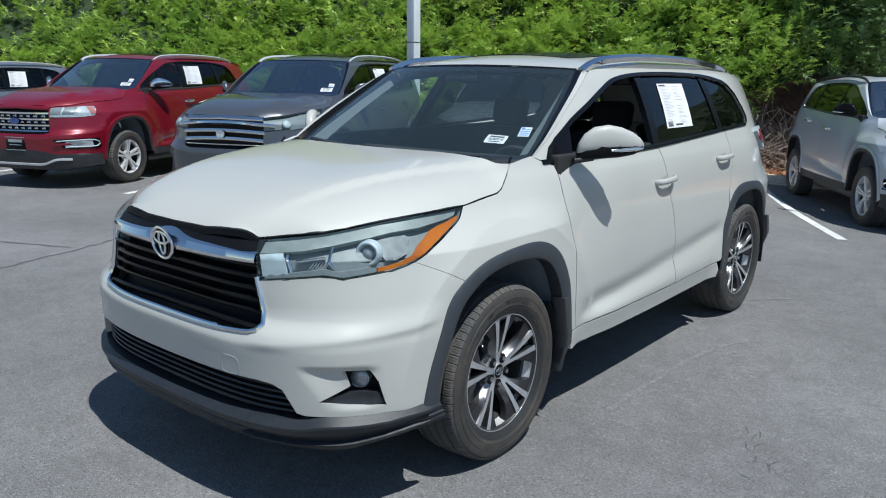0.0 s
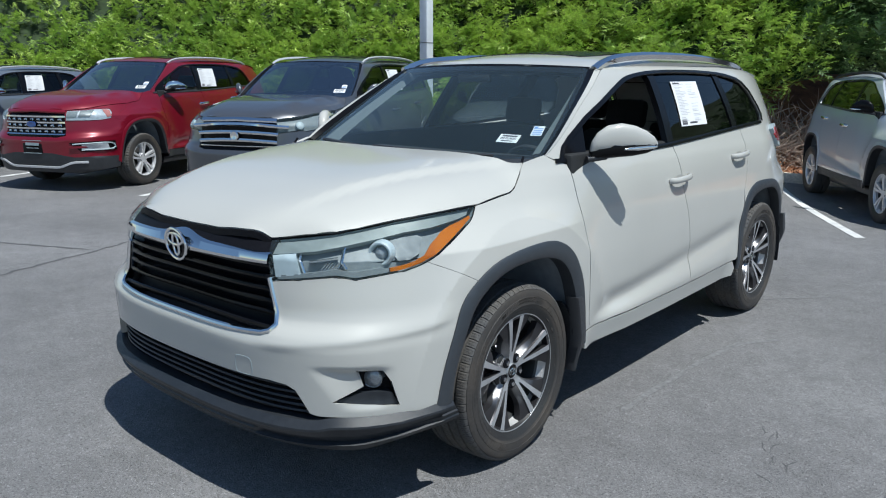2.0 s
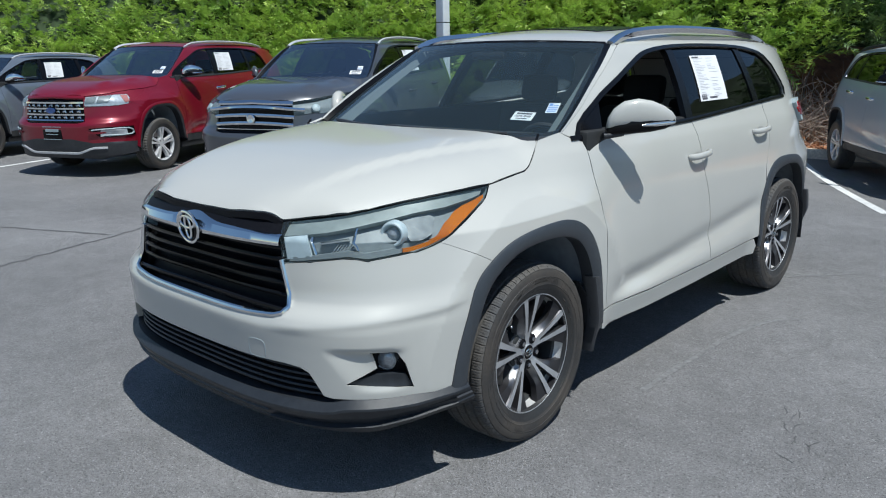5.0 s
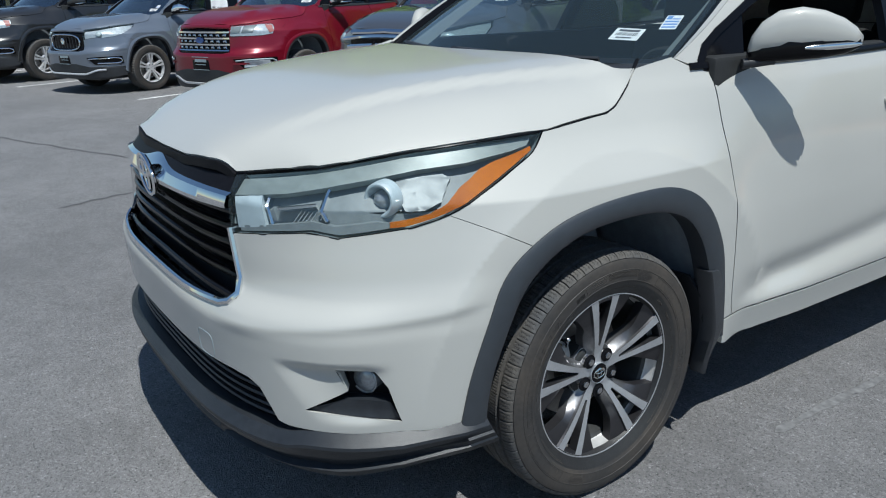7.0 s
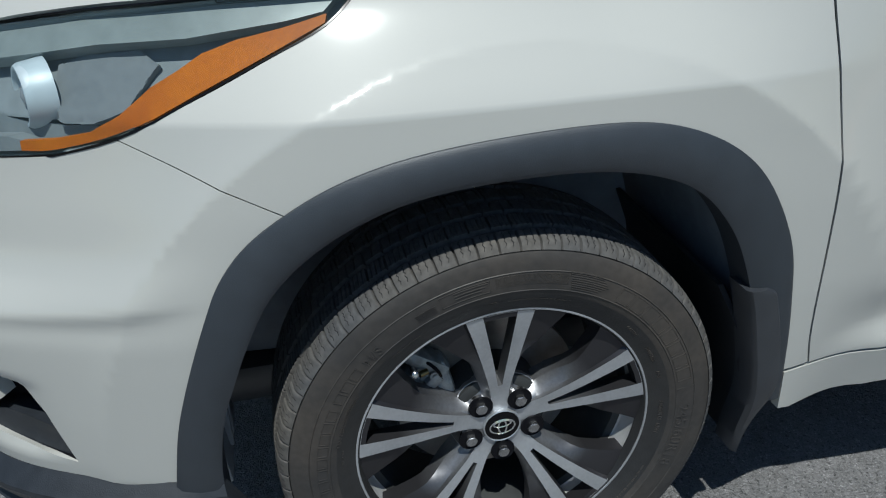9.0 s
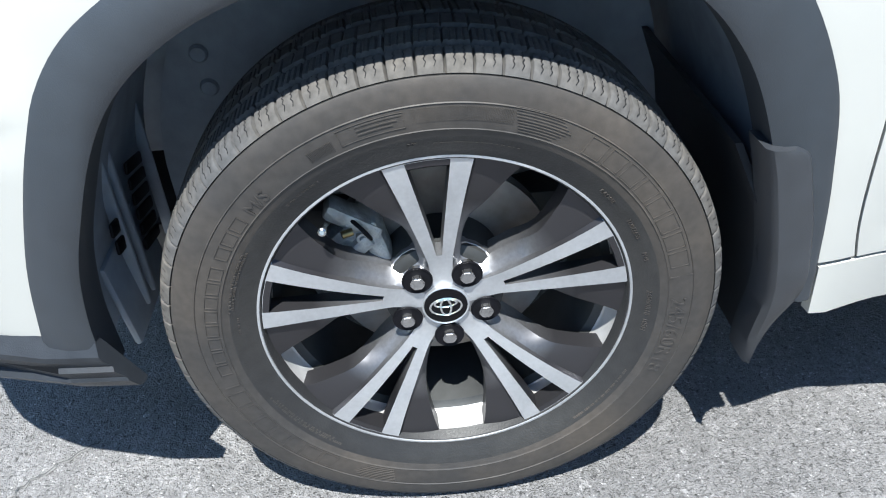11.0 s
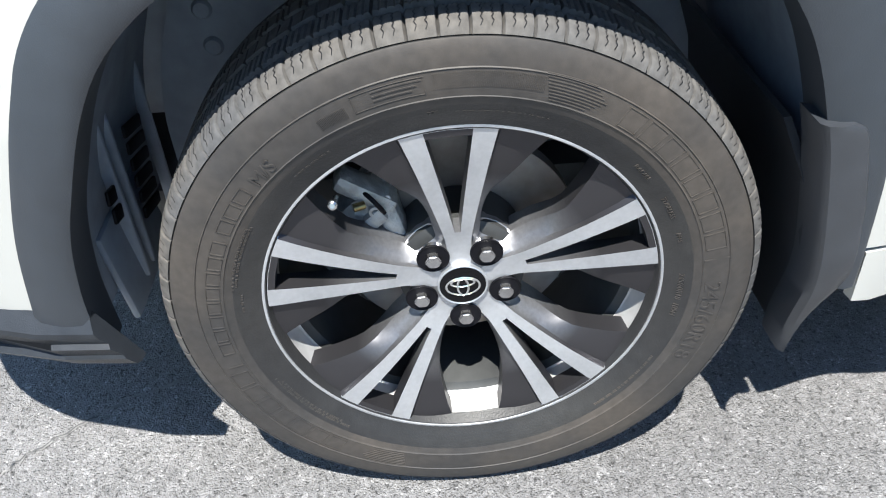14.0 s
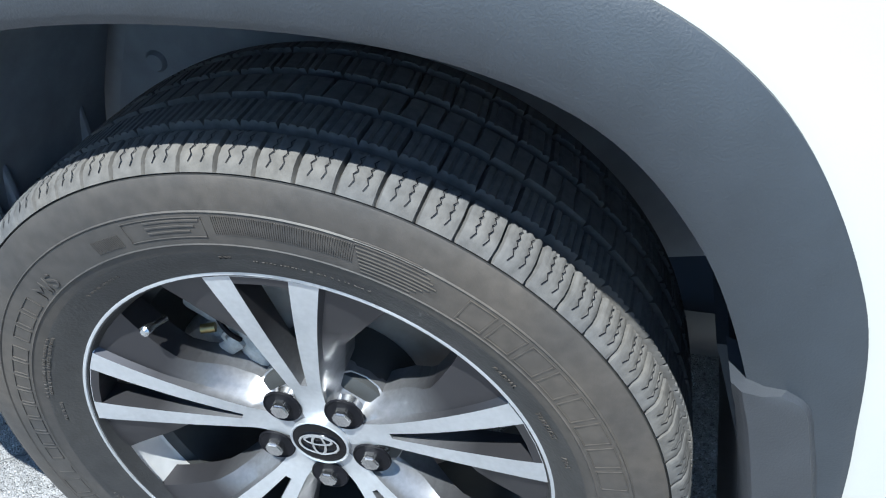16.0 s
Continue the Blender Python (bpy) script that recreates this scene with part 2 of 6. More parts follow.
def sweep(path, profile, normals=None, closed=False, caps=True, sizes=None):
    """Sweeps a profile of (out, across) along a path; normals give the 'out' way at each point."""
    path = [Vector(p) for p in path]
    n, m = len(path), len(profile)
    verts, faces = [], []
    for i, p in enumerate(path):
        a = path[i - 1] if i > 0 or closed else path[0]
        b = path[(i + 1) % n] if i < n - 1 or closed else path[-1]
        t = (b - a).normalized()
        out = Vector(normals[i]) if normals else Vector((0, 0, 1))
        out = (out - t * out.dot(t)).normalized()
        side = t.cross(out)
        k = sizes[i] if sizes else 1.0
        verts += [p + out * (o * k) + side * (s * k) for o, s in profile]
    for i in range(n if closed else n - 1):
        j = (i + 1) % n
        for q in range(m):
            r = (q + 1) % m
            faces.append((i * m + q, i * m + r, j * m + r, j * m + q))
    if caps and not closed:
        faces.append(tuple(range(m - 1, -1, -1)))
        faces.append(tuple((n - 1) * m + q for q in range(m)))
    return verts, faces


def oval(a, b, n=10):
    return [(a * math.cos(2 * math.pi * k / n), b * math.sin(2 * math.pi * k / n)) for k in range(n)]


def joined(*some):
    verts, faces = [], []
    for v, f in some:
        o = len(verts)
        verts += list(v)
        faces += [tuple(i + o for i in q) for q in f]
    return verts, faces


def mirrored(vf):
    return [(-v[0], v[1], v[2]) for v in vf[0]], [tuple(reversed(f)) for f in vf[1]]


# ---------------------------------------------------------------- the car's surfaces
def herm(xs, ys, x):
    """A smooth curve through stations, with no overshoot."""
    n = len(xs)
    if x <= xs[0]:
        return ys[0]
    if x >= xs[-1]:
        return ys[-1]
    i = max(k for k in range(n - 1) if xs[k] <= x)

    def slope(k):
        if k == 0:
            return (ys[1] - ys[0]) / (xs[1] - xs[0])
        if k == n - 1:
            return (ys[-1] - ys[-2]) / (xs[-1] - xs[-2])
        a, b = (ys[k] - ys[k - 1]) / (xs[k] - xs[k - 1]), (ys[k + 1] - ys[k]) / (xs[k + 1] - xs[k])
        return 0 if a * b <= 0 else 2 * a * b / (a + b)

    h = xs[i + 1] - xs[i]
    s = (x - xs[i]) / h
    return ((2 * s ** 3 - 3 * s * s + 1) * ys[i] + (s ** 3 - 2 * s * s + s) * h * slope(i)
            + (3 * s * s - 2 * s ** 3) * ys[i + 1] + (s ** 3 - s * s) * h * slope(i + 1))


def step(a, b, x):
    t = min(1.0, max(0.0, (x - a) / (b - a)))
    return t * t * (3 - 2 * t)


YC, BASE = -0.10, 2.79
PZ = (.15, .25, .40, .52, .62, .75, .88, .98, 1.08, 1.17, 1.22, 1.40, 1.55, 1.62, 1.67, 1.72)
PX = (.84, .888, .920, .944, .954, .956, .952, .945, .932, .912, .892, .815, .735, .69, .62, .40)
FZ = (.15, .22, .30, .40, .50, .58, .65, .695, .76, .85, .97, 1.0, 1.03, 1.08, 1.14, 1.25)
FY = (-.91, -.97, -1.003, -1.022, -1.029, -1.034, -1.038, -1.022, -.985, -.99, -.995, -.975, -.95, -.865, -.71, -.3)


def corner(z):
    """How full the nose's corner is at a height: two powers."""
    return herm((.2, .45, .66, .80, .90, 1.1), (3.3, 3.4, 3.4, 3.0, 2.8, 2.5), z), herm((.2, .45, .66, .80, .92, 1.1), (.34, .34, .34, .40, .43, .42), z)


def brow(y, z):
    """The wing falls away past a soft edge concentric with the front wheel."""
    r = math.hypot(y - .03, (z - .372) * .985)
    return .038 * (1 - math.exp(-(r - .655) / .105)) if r > .655 else 0.0


def side_x(y, z):
    """Half-width of the body at a station and a height: flared over the wheels, drawn in at the wing's shoulder."""
    x = herm(PZ, PX, z)
    x -= (1 - step(.12, .60, y)) * herm((.965, 1.10, 1.24, 1.4), (0, .074, .098, .06), z)
    for cy in (0, BASE):
        r = math.hypot(y - cy, z - .372)
        x += (.962 - x) * .9 * (1 - step(.47, .66, r)) * (1 - step(.8, 1.05, z)) * step(.15, .3, z)
    x -= brow(y, z) * (1 - step(.5, .95, y))
    # the doors' lower hollow, and the lip that flares out under it
    zc = .54 + .09 * (y - 1.0)
    x += (.030 * (1 - step(.44, zc, z)) * step(.2, .3, z) - .012 * math.exp(-((z - zc - .01) / .05) ** 2)) * step(.52, .80, y) * (1 - step(2.1, 2.45, y))
    if y > 2.75:
        x *= 1 - (.22 + .20 * max(step(.85, 1.05, z), step(3.32, 3.6, y))) * (y - 2.75) ** 2 / (1 + .25 * (y - 2.75))
    return x


TURNS = np.linspace(0, math.pi / 2, 400)
RUN = [0.0]
for a, b in zip(TURNS, TURNS[1:]):
    RUN.append(RUN[-1] + math.hypot((math.sin(b) ** .8 - math.sin(a) ** .8) * .945, (math.cos(b) ** .72 - math.cos(a) ** .72) * .89))
LF = RUN[-1]


def body(s, z):
    """A place on the skin: s runs from the nose's middle round the corner (LF) and along the side."""
    k, s = (1 if s >= 0 else -1), abs(s)
    if s >= LF:
        y = YC + s - LF
        return Vector((k * side_x(y, z), y, z))
    a = float(np.interp(s, RUN, TURNS))
    n1, n2 = corner(z)
    y = YC + (herm(FZ, FY, z) - YC) * math.cos(a) ** (2 * n2)
    x = side_x(YC, z) * math.sin(a) ** (2 / n1)
    # the brow round the wheel runs on into the corner
    x -= max(0.0, brow(y, z) - brow(YC, z)) * (1 - step(.45, .85, -y)) if y < YC else 0.0
    # the cover's soft ridge under the lamp
    zc = herm((.5, .6, .8, .9, .95), (.675, .682, .705, .72, .738), x)
    rise = .014 * math.exp(-((z - zc) / (.060 if z > zc else .022)) ** 2) * step(.42, .60, x) * (1 - step(.925, .95, x))
    x, y = x + rise * .5 * step(.6, .9, x), y - rise * .8
    # scoop round the fog lamp
    y += .028 * step(0, .10, x - .735 + (z - .47) * .60) * (1 - step(.83, .88, x)) * step(.43, .47, z) * (1 - step(.572, .606, z))
    return Vector((k * x, y, z))


def fx(x, z):
    """(s, z) of the nose at a half-width."""
    a = math.asin(min(1, (abs(x) / side_x(YC, z)) ** (corner(z)[0] / 2)))
    return math.copysign(float(np.interp(a, TURNS, RUN)), x), z


def gy(y, z):
    """(s, z) of the flank, or of the corner ahead of it, at a station."""
    if y >= YC:
        return LF + y - YC, z
    q = (y - YC) / (herm(FZ, FY, z) - YC)
    return float(np.interp(math.acos(min(1, q ** (.5 / corner(z)[1]))), TURNS, RUN)), z


EDGE = [body(*fx(.45, 1.03)), body(*fx(.64, 1.055)), body(*gy(-.52, 1.086)), body(*gy(-.36, 1.10)), body(*gy(-.19, 1.108)), body(*gy(-.10, 1.116)), body(*gy(0, 1.126)),
        body(*gy(.065, 1.131)), body(*gy(.112, 1.146)), body(*gy(.150, 1.169)), body(*gy(.190, 1.198)), body(*gy(.235, 1.242))]


def hood(x, y):
    """The bonnet: crowned between its edges, with a soft crease on each side."""
    ze, xe = (herm([e.y for e in EDGE], [e[k] for e in EDGE], y) for k in (2, 0))
    z = herm((-1.0, -.95, -.90, -.82, -.7, -.4, 0, .25), (1.0, 1.045, 1.078, 1.116, 1.150, 1.207, 1.248, 1.266), y)
    z += (ze + .002 - z) * (abs(x) / xe) ** 6.5
    edge = .42 + .24 * (y + .9)
    return Vector((x, y, z + .016 * (1 - step(edge - .035, edge + .03, abs(x))) * step(-.95, -.5, y)))


def roof(x, y):
    z = herm((.86, .93, 1.05, 1.3, 1.8, 2.4, 3.0, 3.5, 3.7), (1.662, 1.686, 1.712, 1.740, 1.764, 1.760, 1.730, 1.660, 1.60), y)
    return Vector((x, y, z - .05 * (x / .62) ** 2 - .03 * (x / .66) ** 8))


def shield(a, v):
    """The windscreen: a from -1 to 1 across, v from 0 at the cowl to 1 at the roof."""
    e = Vector((.768, .385, 1.242)).lerp(Vector((.626, .995, 1.650)), v) + Vector((.012, -.0, .002)) * (4 * v * (1 - v))
    c = Vector((0, .235, 1.235)).lerp(Vector((0, .882, 1.668)), v) + Vector((0, -.01, .02)) * (4 * v * (1 - v))
    k = 1 - a * a
    return Vector((e.x * a, e.y + (c.y - e.y) * k, e.z + (c.z - e.z) * k))


def panel(outline, place=body, du=.04, dv=.04, gap=0.0, lift=0.0, depth=.016, flip=False, holes=()):
    """A sheet with turned-in edges: an outline in the two parameters of a surface, cut into a grid and laid on it."""
    pts = [Vector((a, b, 0)) for a, b in outline]
    area = sum(p.x * q.y - q.x * p.y for p, q in zip(pts, pts[1:] + pts[:1]))
    if area < 0:
        pts.reverse()
    if gap:
        moved = []
        for i, p in enumerate(pts):
            d1, d2 = (p - pts[i - 1]), (pts[(i + 1) % len(pts)] - p)
            d1, d2 = (d1.normalized() if d1.length > 1e-9 else d2.normalized()), (d2.normalized() if d2.length > 1e-9 else d1.normalized())
            n = Vector((-d1.y - d2.y, d1.x + d2.x, 0))
            n = n.normalized() if n.length > 1e-6 else Vector((-d1.y, d1.x, 0))
            moved.append(p + n * gap / max(.5, n.dot(Vector((-d1.y, d1.x, 0)))))
        pts = moved
    bm = bmesh.new()
    loops = [pts] + [[Vector((a, b, 0)) for a, b in h] for h in holes]
    flat = [bm.verts.new(p) for loop in loops for p in loop]
    for tri in tessellate_polygon(loops):
        bm.faces.new([flat[i] for i in tri])
    bmesh.ops.recalc_face_normals(bm, faces=bm.faces[:])
    if bm.faces[:][0].normal.z < 0:
        bmesh.ops.reverse_faces(bm, faces=bm.faces[:])
    lo, hi = [min(p[k] for p in pts) for k in (0, 1)], [max(p[k] for p in pts) for k in (0, 1)]
    for k, d in ((0, du), (1, dv)):
        no = Vector((1, 0, 0)) if k == 0 else Vector((0, 1, 0))
        for i in range(math.ceil(lo[k] / d), math.floor(hi[k] / d) + 1):
            bmesh.ops.bisect_plane(bm, geom=bm.verts[:] + bm.edges[:] + bm.faces[:], dist=1e-5, plane_co=no * (i * d), plane_no=no)
    bmesh.ops.dissolve_degenerate(bm, dist=1e-5, edges=bm.edges[:])
    bm.verts.index_update()
    e = 5e-3 if place is body else 1e-3
    verts, norms = [], []
    for v in bm.verts:
        a, b = v.co.x, v.co.y
        n = (place(a + e, b) - place(a - e, b)).cross(place(a, b + e) - place(a, b - e))
        n = n.normalized() * (-1 if flip else 1)
        verts.append(place(a, b) + n * lift)
        norms.append(n)
    faces = []
    for f in bm.faces:
        q = [v.index for v in f.verts]
        faces.append(tuple(reversed(q)) if (f.normal.z > 0) == flip else tuple(q))
    edge = [(x.verts[0].index, x.verts[1].index) for x in bm.edges if len(x.link_faces) == 1]
    order = {}
    for f in faces:
        for i in range(len(f)):
            order[(f[i - 1], f[i])] = True
    bm.free()
    base = list(norms)
    for a, b in edge:
        if (a, b) not in order:
            a, b = b, a
        o = len(verts)
        verts += [verts[b], verts[a], verts[a] - base[a] * depth, verts[b] - base[b] * depth]
        n = (verts[o + 1] - verts[o]).cross(verts[o + 3] - verts[o]).normalized()
        norms += [n] * 4
        faces.append((o, o + 1, o + 2, o + 3))
    return verts, faces, norms


SETTLE = [False]


def settled(p):
    """Draws a place of the drawn shape to the white car's true height and nose."""
    x, y, z = p
    y = y * (1 - .049 * y * y) if y < 0 else y - .012 * math.exp(-((y - .45) / .35) ** 2) * min(1, y / .2)
    return Vector((x, y, .372 + (z - .372) * (.965 if z > .372 else .95)))


def skin(name, sheet, mat, parent, label="", left=True, right=True):
    """Links a sheet, and its mirror image on the other flank, as parts."""
    made = []
    for k in (1, -1):
        if (k == 1 and not left) or (k == -1 and not right):
            continue
        verts, faces, norms = sheet
        if SETTLE[0]:
            verts = [settled(v) for v in verts]
        me = bpy.data.meshes.new(name)
        me.from_pydata([(k * v.x, v.y, v.z) for v in verts], [], faces if k == 1 else [tuple(reversed(f)) for f in faces])
        me.polygons.foreach_set("use_smooth", [True] * len(me.polygons))
        me.normals_split_custom_set_from_vertices([(k * n.x, n.y, n.z) for n in norms])
        me.materials.append(mat)
        me["settled"] = 1
        ob = new(name, me)
        ob.parent = parent
        if label:
            ob["label"] = label
        made.append(ob)
    return made


def both(name, vf, mat, parent, label="", angle=35):
    """A part and its mirror image."""
    m = mirrored(vf)
    return shape(name, *vf, mat, parent, label, angle=angle), shape(name, *m, mat, parent, label, angle=angle)


def on_body(outline, lift=0.0):
    """Places and outward ways along a line on the skin."""
    pts, ns, e = [], [], 1e-3
    for s, z in outline:
        n = (body(s + e, z) - body(s - e, z)).cross(body(s, z + e) - body(s, z - e)).normalized()
        pts.append(body(s, z) + n * lift)
        ns.append(n)
    return pts, ns


# ---------------------------------------------------------------- wheels
def tyre_mesh(R=.3735, rim=.2435, blocks=72, sub=16):
    """A road tyre with a ribbed tread, notched and siped shoulders and raised rings on its wall; x is outward."""
    prof = [(.085, rim - .012), (.100, rim - .006), (.1035, rim + .004), (.107, rim + .010), (.1125, rim + .022), (.1165, .2815),
            (.1190, .2895), (.1195, .2910), (.1207, .2920), (.1200, .2930), (.1215, .3115), (.1211, R - .0505), (.1222, R - .0495), (.1209, R - .0485), (.1205, R - .040),
            (.1190, R - .030), (.1165, R - .022), (.1156, R - .0205), (.1130, R - .0200), (.1148, R - .0185), (.112, R - .014), (.1075, R - .0085), (.100, R - .0048),
            (.082, R - .0018), (.0785, R - .0018), (.0775, R - .010), (.0655, R - .010), (.0645, R - .001), (.030, R), (.029, R - .009),
            (.018, R - .009), (.017, R), (-.017, R), (-.018, R - .009), (-.029, R - .009), (-.030, R), (-.0645, R - .001), (-.0655, R - .010),
            (-.0775, R - .010), (-.0785, R - .0018), (-.100, R - .005), (-.115, R - .018), (-.1215, R - .045), (-.118, rim + .04), (-.09, rim - .01)]
    seg = blocks * sub
    rnd = random.Random(3)
    width = [rnd.choice((0, 0, 1)) for _ in range(blocks)]
    verts, faces, n = [], [], len(prof)
    for k in range(seg):
        m = k % sub
        for x, r in prof:
            a = 2 * math.pi * (k + (x - .1) * 2.4 * sub * (.35 if abs(x) < .062 else .12)) / seg
            if m == 0 and r > R - .0165 and .0785 <= x <= .1149:
                r -= .0075
            elif m == (0 if x > 0 else sub // 2) and r > R - .003 and abs(x) <= .0785:
                r -= .006
            elif sub > 6 and m in (4, 8, 12) and r > R - .003 and .018 < abs(x) <= .0785:
                r -= .002
            elif sub > 6 and m in (5, 10) and r > R - .009 and .0785 <= x <= .108:
                r -= .0011
            elif sub > 6 and m in (1, 15) and r > R - .0165 and .0785 <= x <= .1149:
                r -= .0012 if width[k // sub] else .0005
            elif sub <= 6 and m == 1 and width[k // sub] and r > R - .0145 and .0785 <= x <= .113:
                r -= .004
            verts.append((x, r * math.cos(a), r * math.sin(a)))
    for k in range(seg):
        j = (k + 1) % seg
        for i in range(n - 1):
            faces.append((k * n + i, j * n + i, j * n + i + 1, k * n + i + 1))
    kind = [2 if i < 5 else 1 if 19 <= i <= 40 else 2 if i in (17, 18) else 0 for i in range(n - 1)]
    return verts, [tuple(reversed(f)) for f in faces], [kind[q % (n - 1)] for q in range(len(faces))]


def polar_face(cols, rows, x_at, skip, mat_at, back=.03):
    """A cast wheel face as a net of rays and rings with openings and walls; one fifth, turned five times."""
    verts, faces, mats = [], [], []
    for s in range(5):
        index = {}

        def vert(i, j):
            if (i, j) not in index:
                r = rows[j]
                a = radians(90 + 72 * s) + cols(i, r)
                index[(i, j)] = len(verts)
                verts.append((x_at(i, j), r * math.cos(a), r * math.sin(a)))
            return index[(i, j)]

        n = NCOL
        for i in range(n):
            for j in range(len(rows) - 1):
                if skip(i, j):
                    continue
                faces.append((vert(i, j), vert(i + 1, j), vert(i + 1, j + 1), vert(i, j + 1)))
                mats.append(mat_at(i, j))
                for a, b, q in (((i, j), (i, j + 1), (i - 1, j)), ((i + 1, j + 1), (i + 1, j), (i + 1, j)), ((i + 1, j), (i, j), (i, j - 1)), ((i, j + 1), (i + 1, j + 1), (i, j + 1))):
                    if 0 <= q[0] < n and 0 <= q[1] < len(rows) - 1 and skip(*q):
                        va, vb = verts[vert(*a)], verts[vert(*b)]
                        o = len(verts)
                        verts.extend([va, vb, (vb[0] - back, vb[1] * 1.0, vb[2] * 1.0), (va[0] - back, va[1], va[2])])
                        faces.append((o + 1, o, o + 3, o + 2))
                        mats.append(1)
    return verts, faces, mats


NCOL = 16


def hero_rim():
    """Five split spokes with bright machined faces over dark sculpted webs."""
    rows = [.030, .0335, .040, .048, .056, .064, .072, .080, .086, .094, .105, .12, .135, .15, .165, .18, .195, .208, .218, .228, .2362, .2368]

    def marks(r):
        a1 = radians(herm((.06, .085, .12, .17, .236, .25), (.6, 2.4, 3.9, 5.3, 6.4, 6.5), r))
        a2 = radians(herm((.03, .045, .058, .07, .085, .11, .16, .236, .25), (22, 19, 15.5, 13, 12.0, 11.8, 12.0, 12.8, 13), r))
        w = radians(herm((.05, .075, .09, .105, .13, .155, .175, .195, .215, .236), (23, 22.5, 20.5, 19.2, 18.8, 20.0, 22.2, 24.2, 26, 28), r))
        return a1, a2, max(w, a2 + .03), radians(36)

    def cols(i, r):
        k = i - 8
        a1, a2, w, m = marks(r)
        stops = [0, a1, a2 * .5 + a1 * .5, a2, a2 + (w - a2) * .07, a2 + (w - a2) * .55, w, w + (m - w) * .25, m]
        return math.copysign(stops[abs(k)], k)

    def x_at(i, j):
        r, c = rows[j], abs(i - 8)
        face = herm((.03, .05, .065, .09, .16, .22, .236, .25), (.069, .069, .070, .0755, .089, .0975, .099, .1005), r)
        if c <= 3:
            return face
        if r < .05:
            return .0685
        near = (0, 0, 0, 0, .0105, .0165, .034, .038, .040)[c] * step(.045, .095, r)
        far = (0, 0, 0, 0, .0065, .0085, .0125, .03, .032)[c]
        u = step(.115, .175, r)
        return face - near * (1 - u) - far * u

    def skip(i, j):
        c, r = max(abs(i - 8), abs(i + 1 - 8)), rows[j]
        if c == 1:
            return .085 < r < .2275
        if c >= 7:
            return .0855 < r < .2360
        return False

    def mat_at(i, j):
        c, r = max(abs(i - 8), abs(i + 1 - 8)), rows[j]
        if r >= .2360:
            return 0
        if c <= 3:
            return 1 if c == 1 and r >= .2275 else 0
        return 2 if r < .162 and c >= 5 else 1

    return polar_face(cols, rows, x_at, skip, mat_at, .030)


def plain_rim(split=.5):
    """Ten bright spokes in five pairs."""
    rows = [.03, .05, .07, .09, .12, .16, .20, .222, .230, .2365, .242, .246]

    def cols(i, r):
        k = i - 8
        a1 = math.asin(min(.9, max(.001, .034 * split * (r - .05) / .18) / r)) if r > .05 else .01
        a2 = min(math.asin(min(.85, (.02 + (.034 * split + .012) * max(0, r - .05) / .18) / r)), radians(31))
        m = radians(36)
        stops = [0, a1, (a1 + a2) / 2, a2, a2 + .02, a2 + (m - a2) * .3, a2 + (m - a2) * .5, a2 + (m - a2) * .75, m]
        return math.copysign(stops[abs(k)], k)

    def x_at(i, j):
        r, c = rows[j], abs(i - 8)
        if r > .236:
            return .1025 if r < .244 else .09
        return herm((.03, .08, .16, .23), (.075, .082, .095, .099), r) - (.02 if c >= 4 or c == 0 else 0) * step(.05, .09, r)

    def skip(i, j):
        c, r = max(abs(i - 8), abs(i + 1 - 8)), rows[j]
        return (c == 1 and .075 < r < .22) or (c >= 5 and .07 < r < .22)

    return polar_face(cols, rows, x_at, skip, lambda i, j: 0, .03)


WALL = [(.2545, .1035), (.2605, .107), (.2725, .1125), (.2815, .1165), (.2895, .1190), (.2930, .1200), (.3115, .1215), (.323, .1211), (.3335, .1205), (.3435, .1190)]


def wall_x(r):
    """How far out the tyre's wall stands at a radius."""
    return float(np.interp(r, [a for a, _ in WALL], [b for _, b in WALL]))


def circle_text(text, r, at_deg, size, x, parent, mat, name="lettering"):
    """Raised letters on the tyre's wall, their feet towards the hub."""
    cu = bpy.data.curves.new("tmp", "FONT")
    cu.body, cu.size, cu.extrude, cu.align_x = text, size, .0010, "CENTER"
    tmp = bpy.data.objects.new("tmp", cu)
    scene.collection.objects.link(tmp)
    me = bpy.data.meshes.new_from_object(tmp.evaluated_get(bpy.context.evaluated_depsgraph_get()))
    bpy.data.objects.remove(tmp)
    for v in me.vertices:
        a = radians(at_deg) - v.co.x / r
        rr = r + v.co.y
        v.co = (wall_x(rr) + x + v.co.z, rr * math.cos(a), rr * math.sin(a))
    return tagged(finish(name, me, mat, parent, "", False), "raised lettering on the tyre wall", kind="stuff")


def wall_marks(bars, x, parent, mat, name="lettering"):
    """Raised bars on the tyre's wall as one mesh; each lies between two radii and two angles."""
    verts, faces = [], []
    for r0, r1, a0, a1 in bars:
        n = max(1, int(abs(a1 - a0) / 1.5))
        o = len(verts)
        if a1 > a0:
            a0, a1 = a1, a0
        for k in range(n + 1):
            a = radians(a0 + (a1 - a0) * k / n)
            for r, d in ((r0, -.0012), (r0 + .0003, .0008), (r1 - .0003, .0008), (r1, -.0012)):
                verts.append((wall_x(r) + x + d, r * math.cos(a), r * math.sin(a)))
        for k in range(n):
            for q in range(3):
                faces.append((o + k * 4 + q, o + k * 4 + q + 1, o + k * 4 + q + 5, o + k * 4 + q + 4)[::-1])
        faces += [(o, o + 3, o + 2, o + 1)[::-1], (o + n * 4 + 3, o + n * 4, o + n * 4 + 1, o + n * 4 + 2)[::-1]]
    return tagged(shape(name, verts, faces, mat, parent, smooth=False), "raised marks on the tyre wall", kind="stuff")


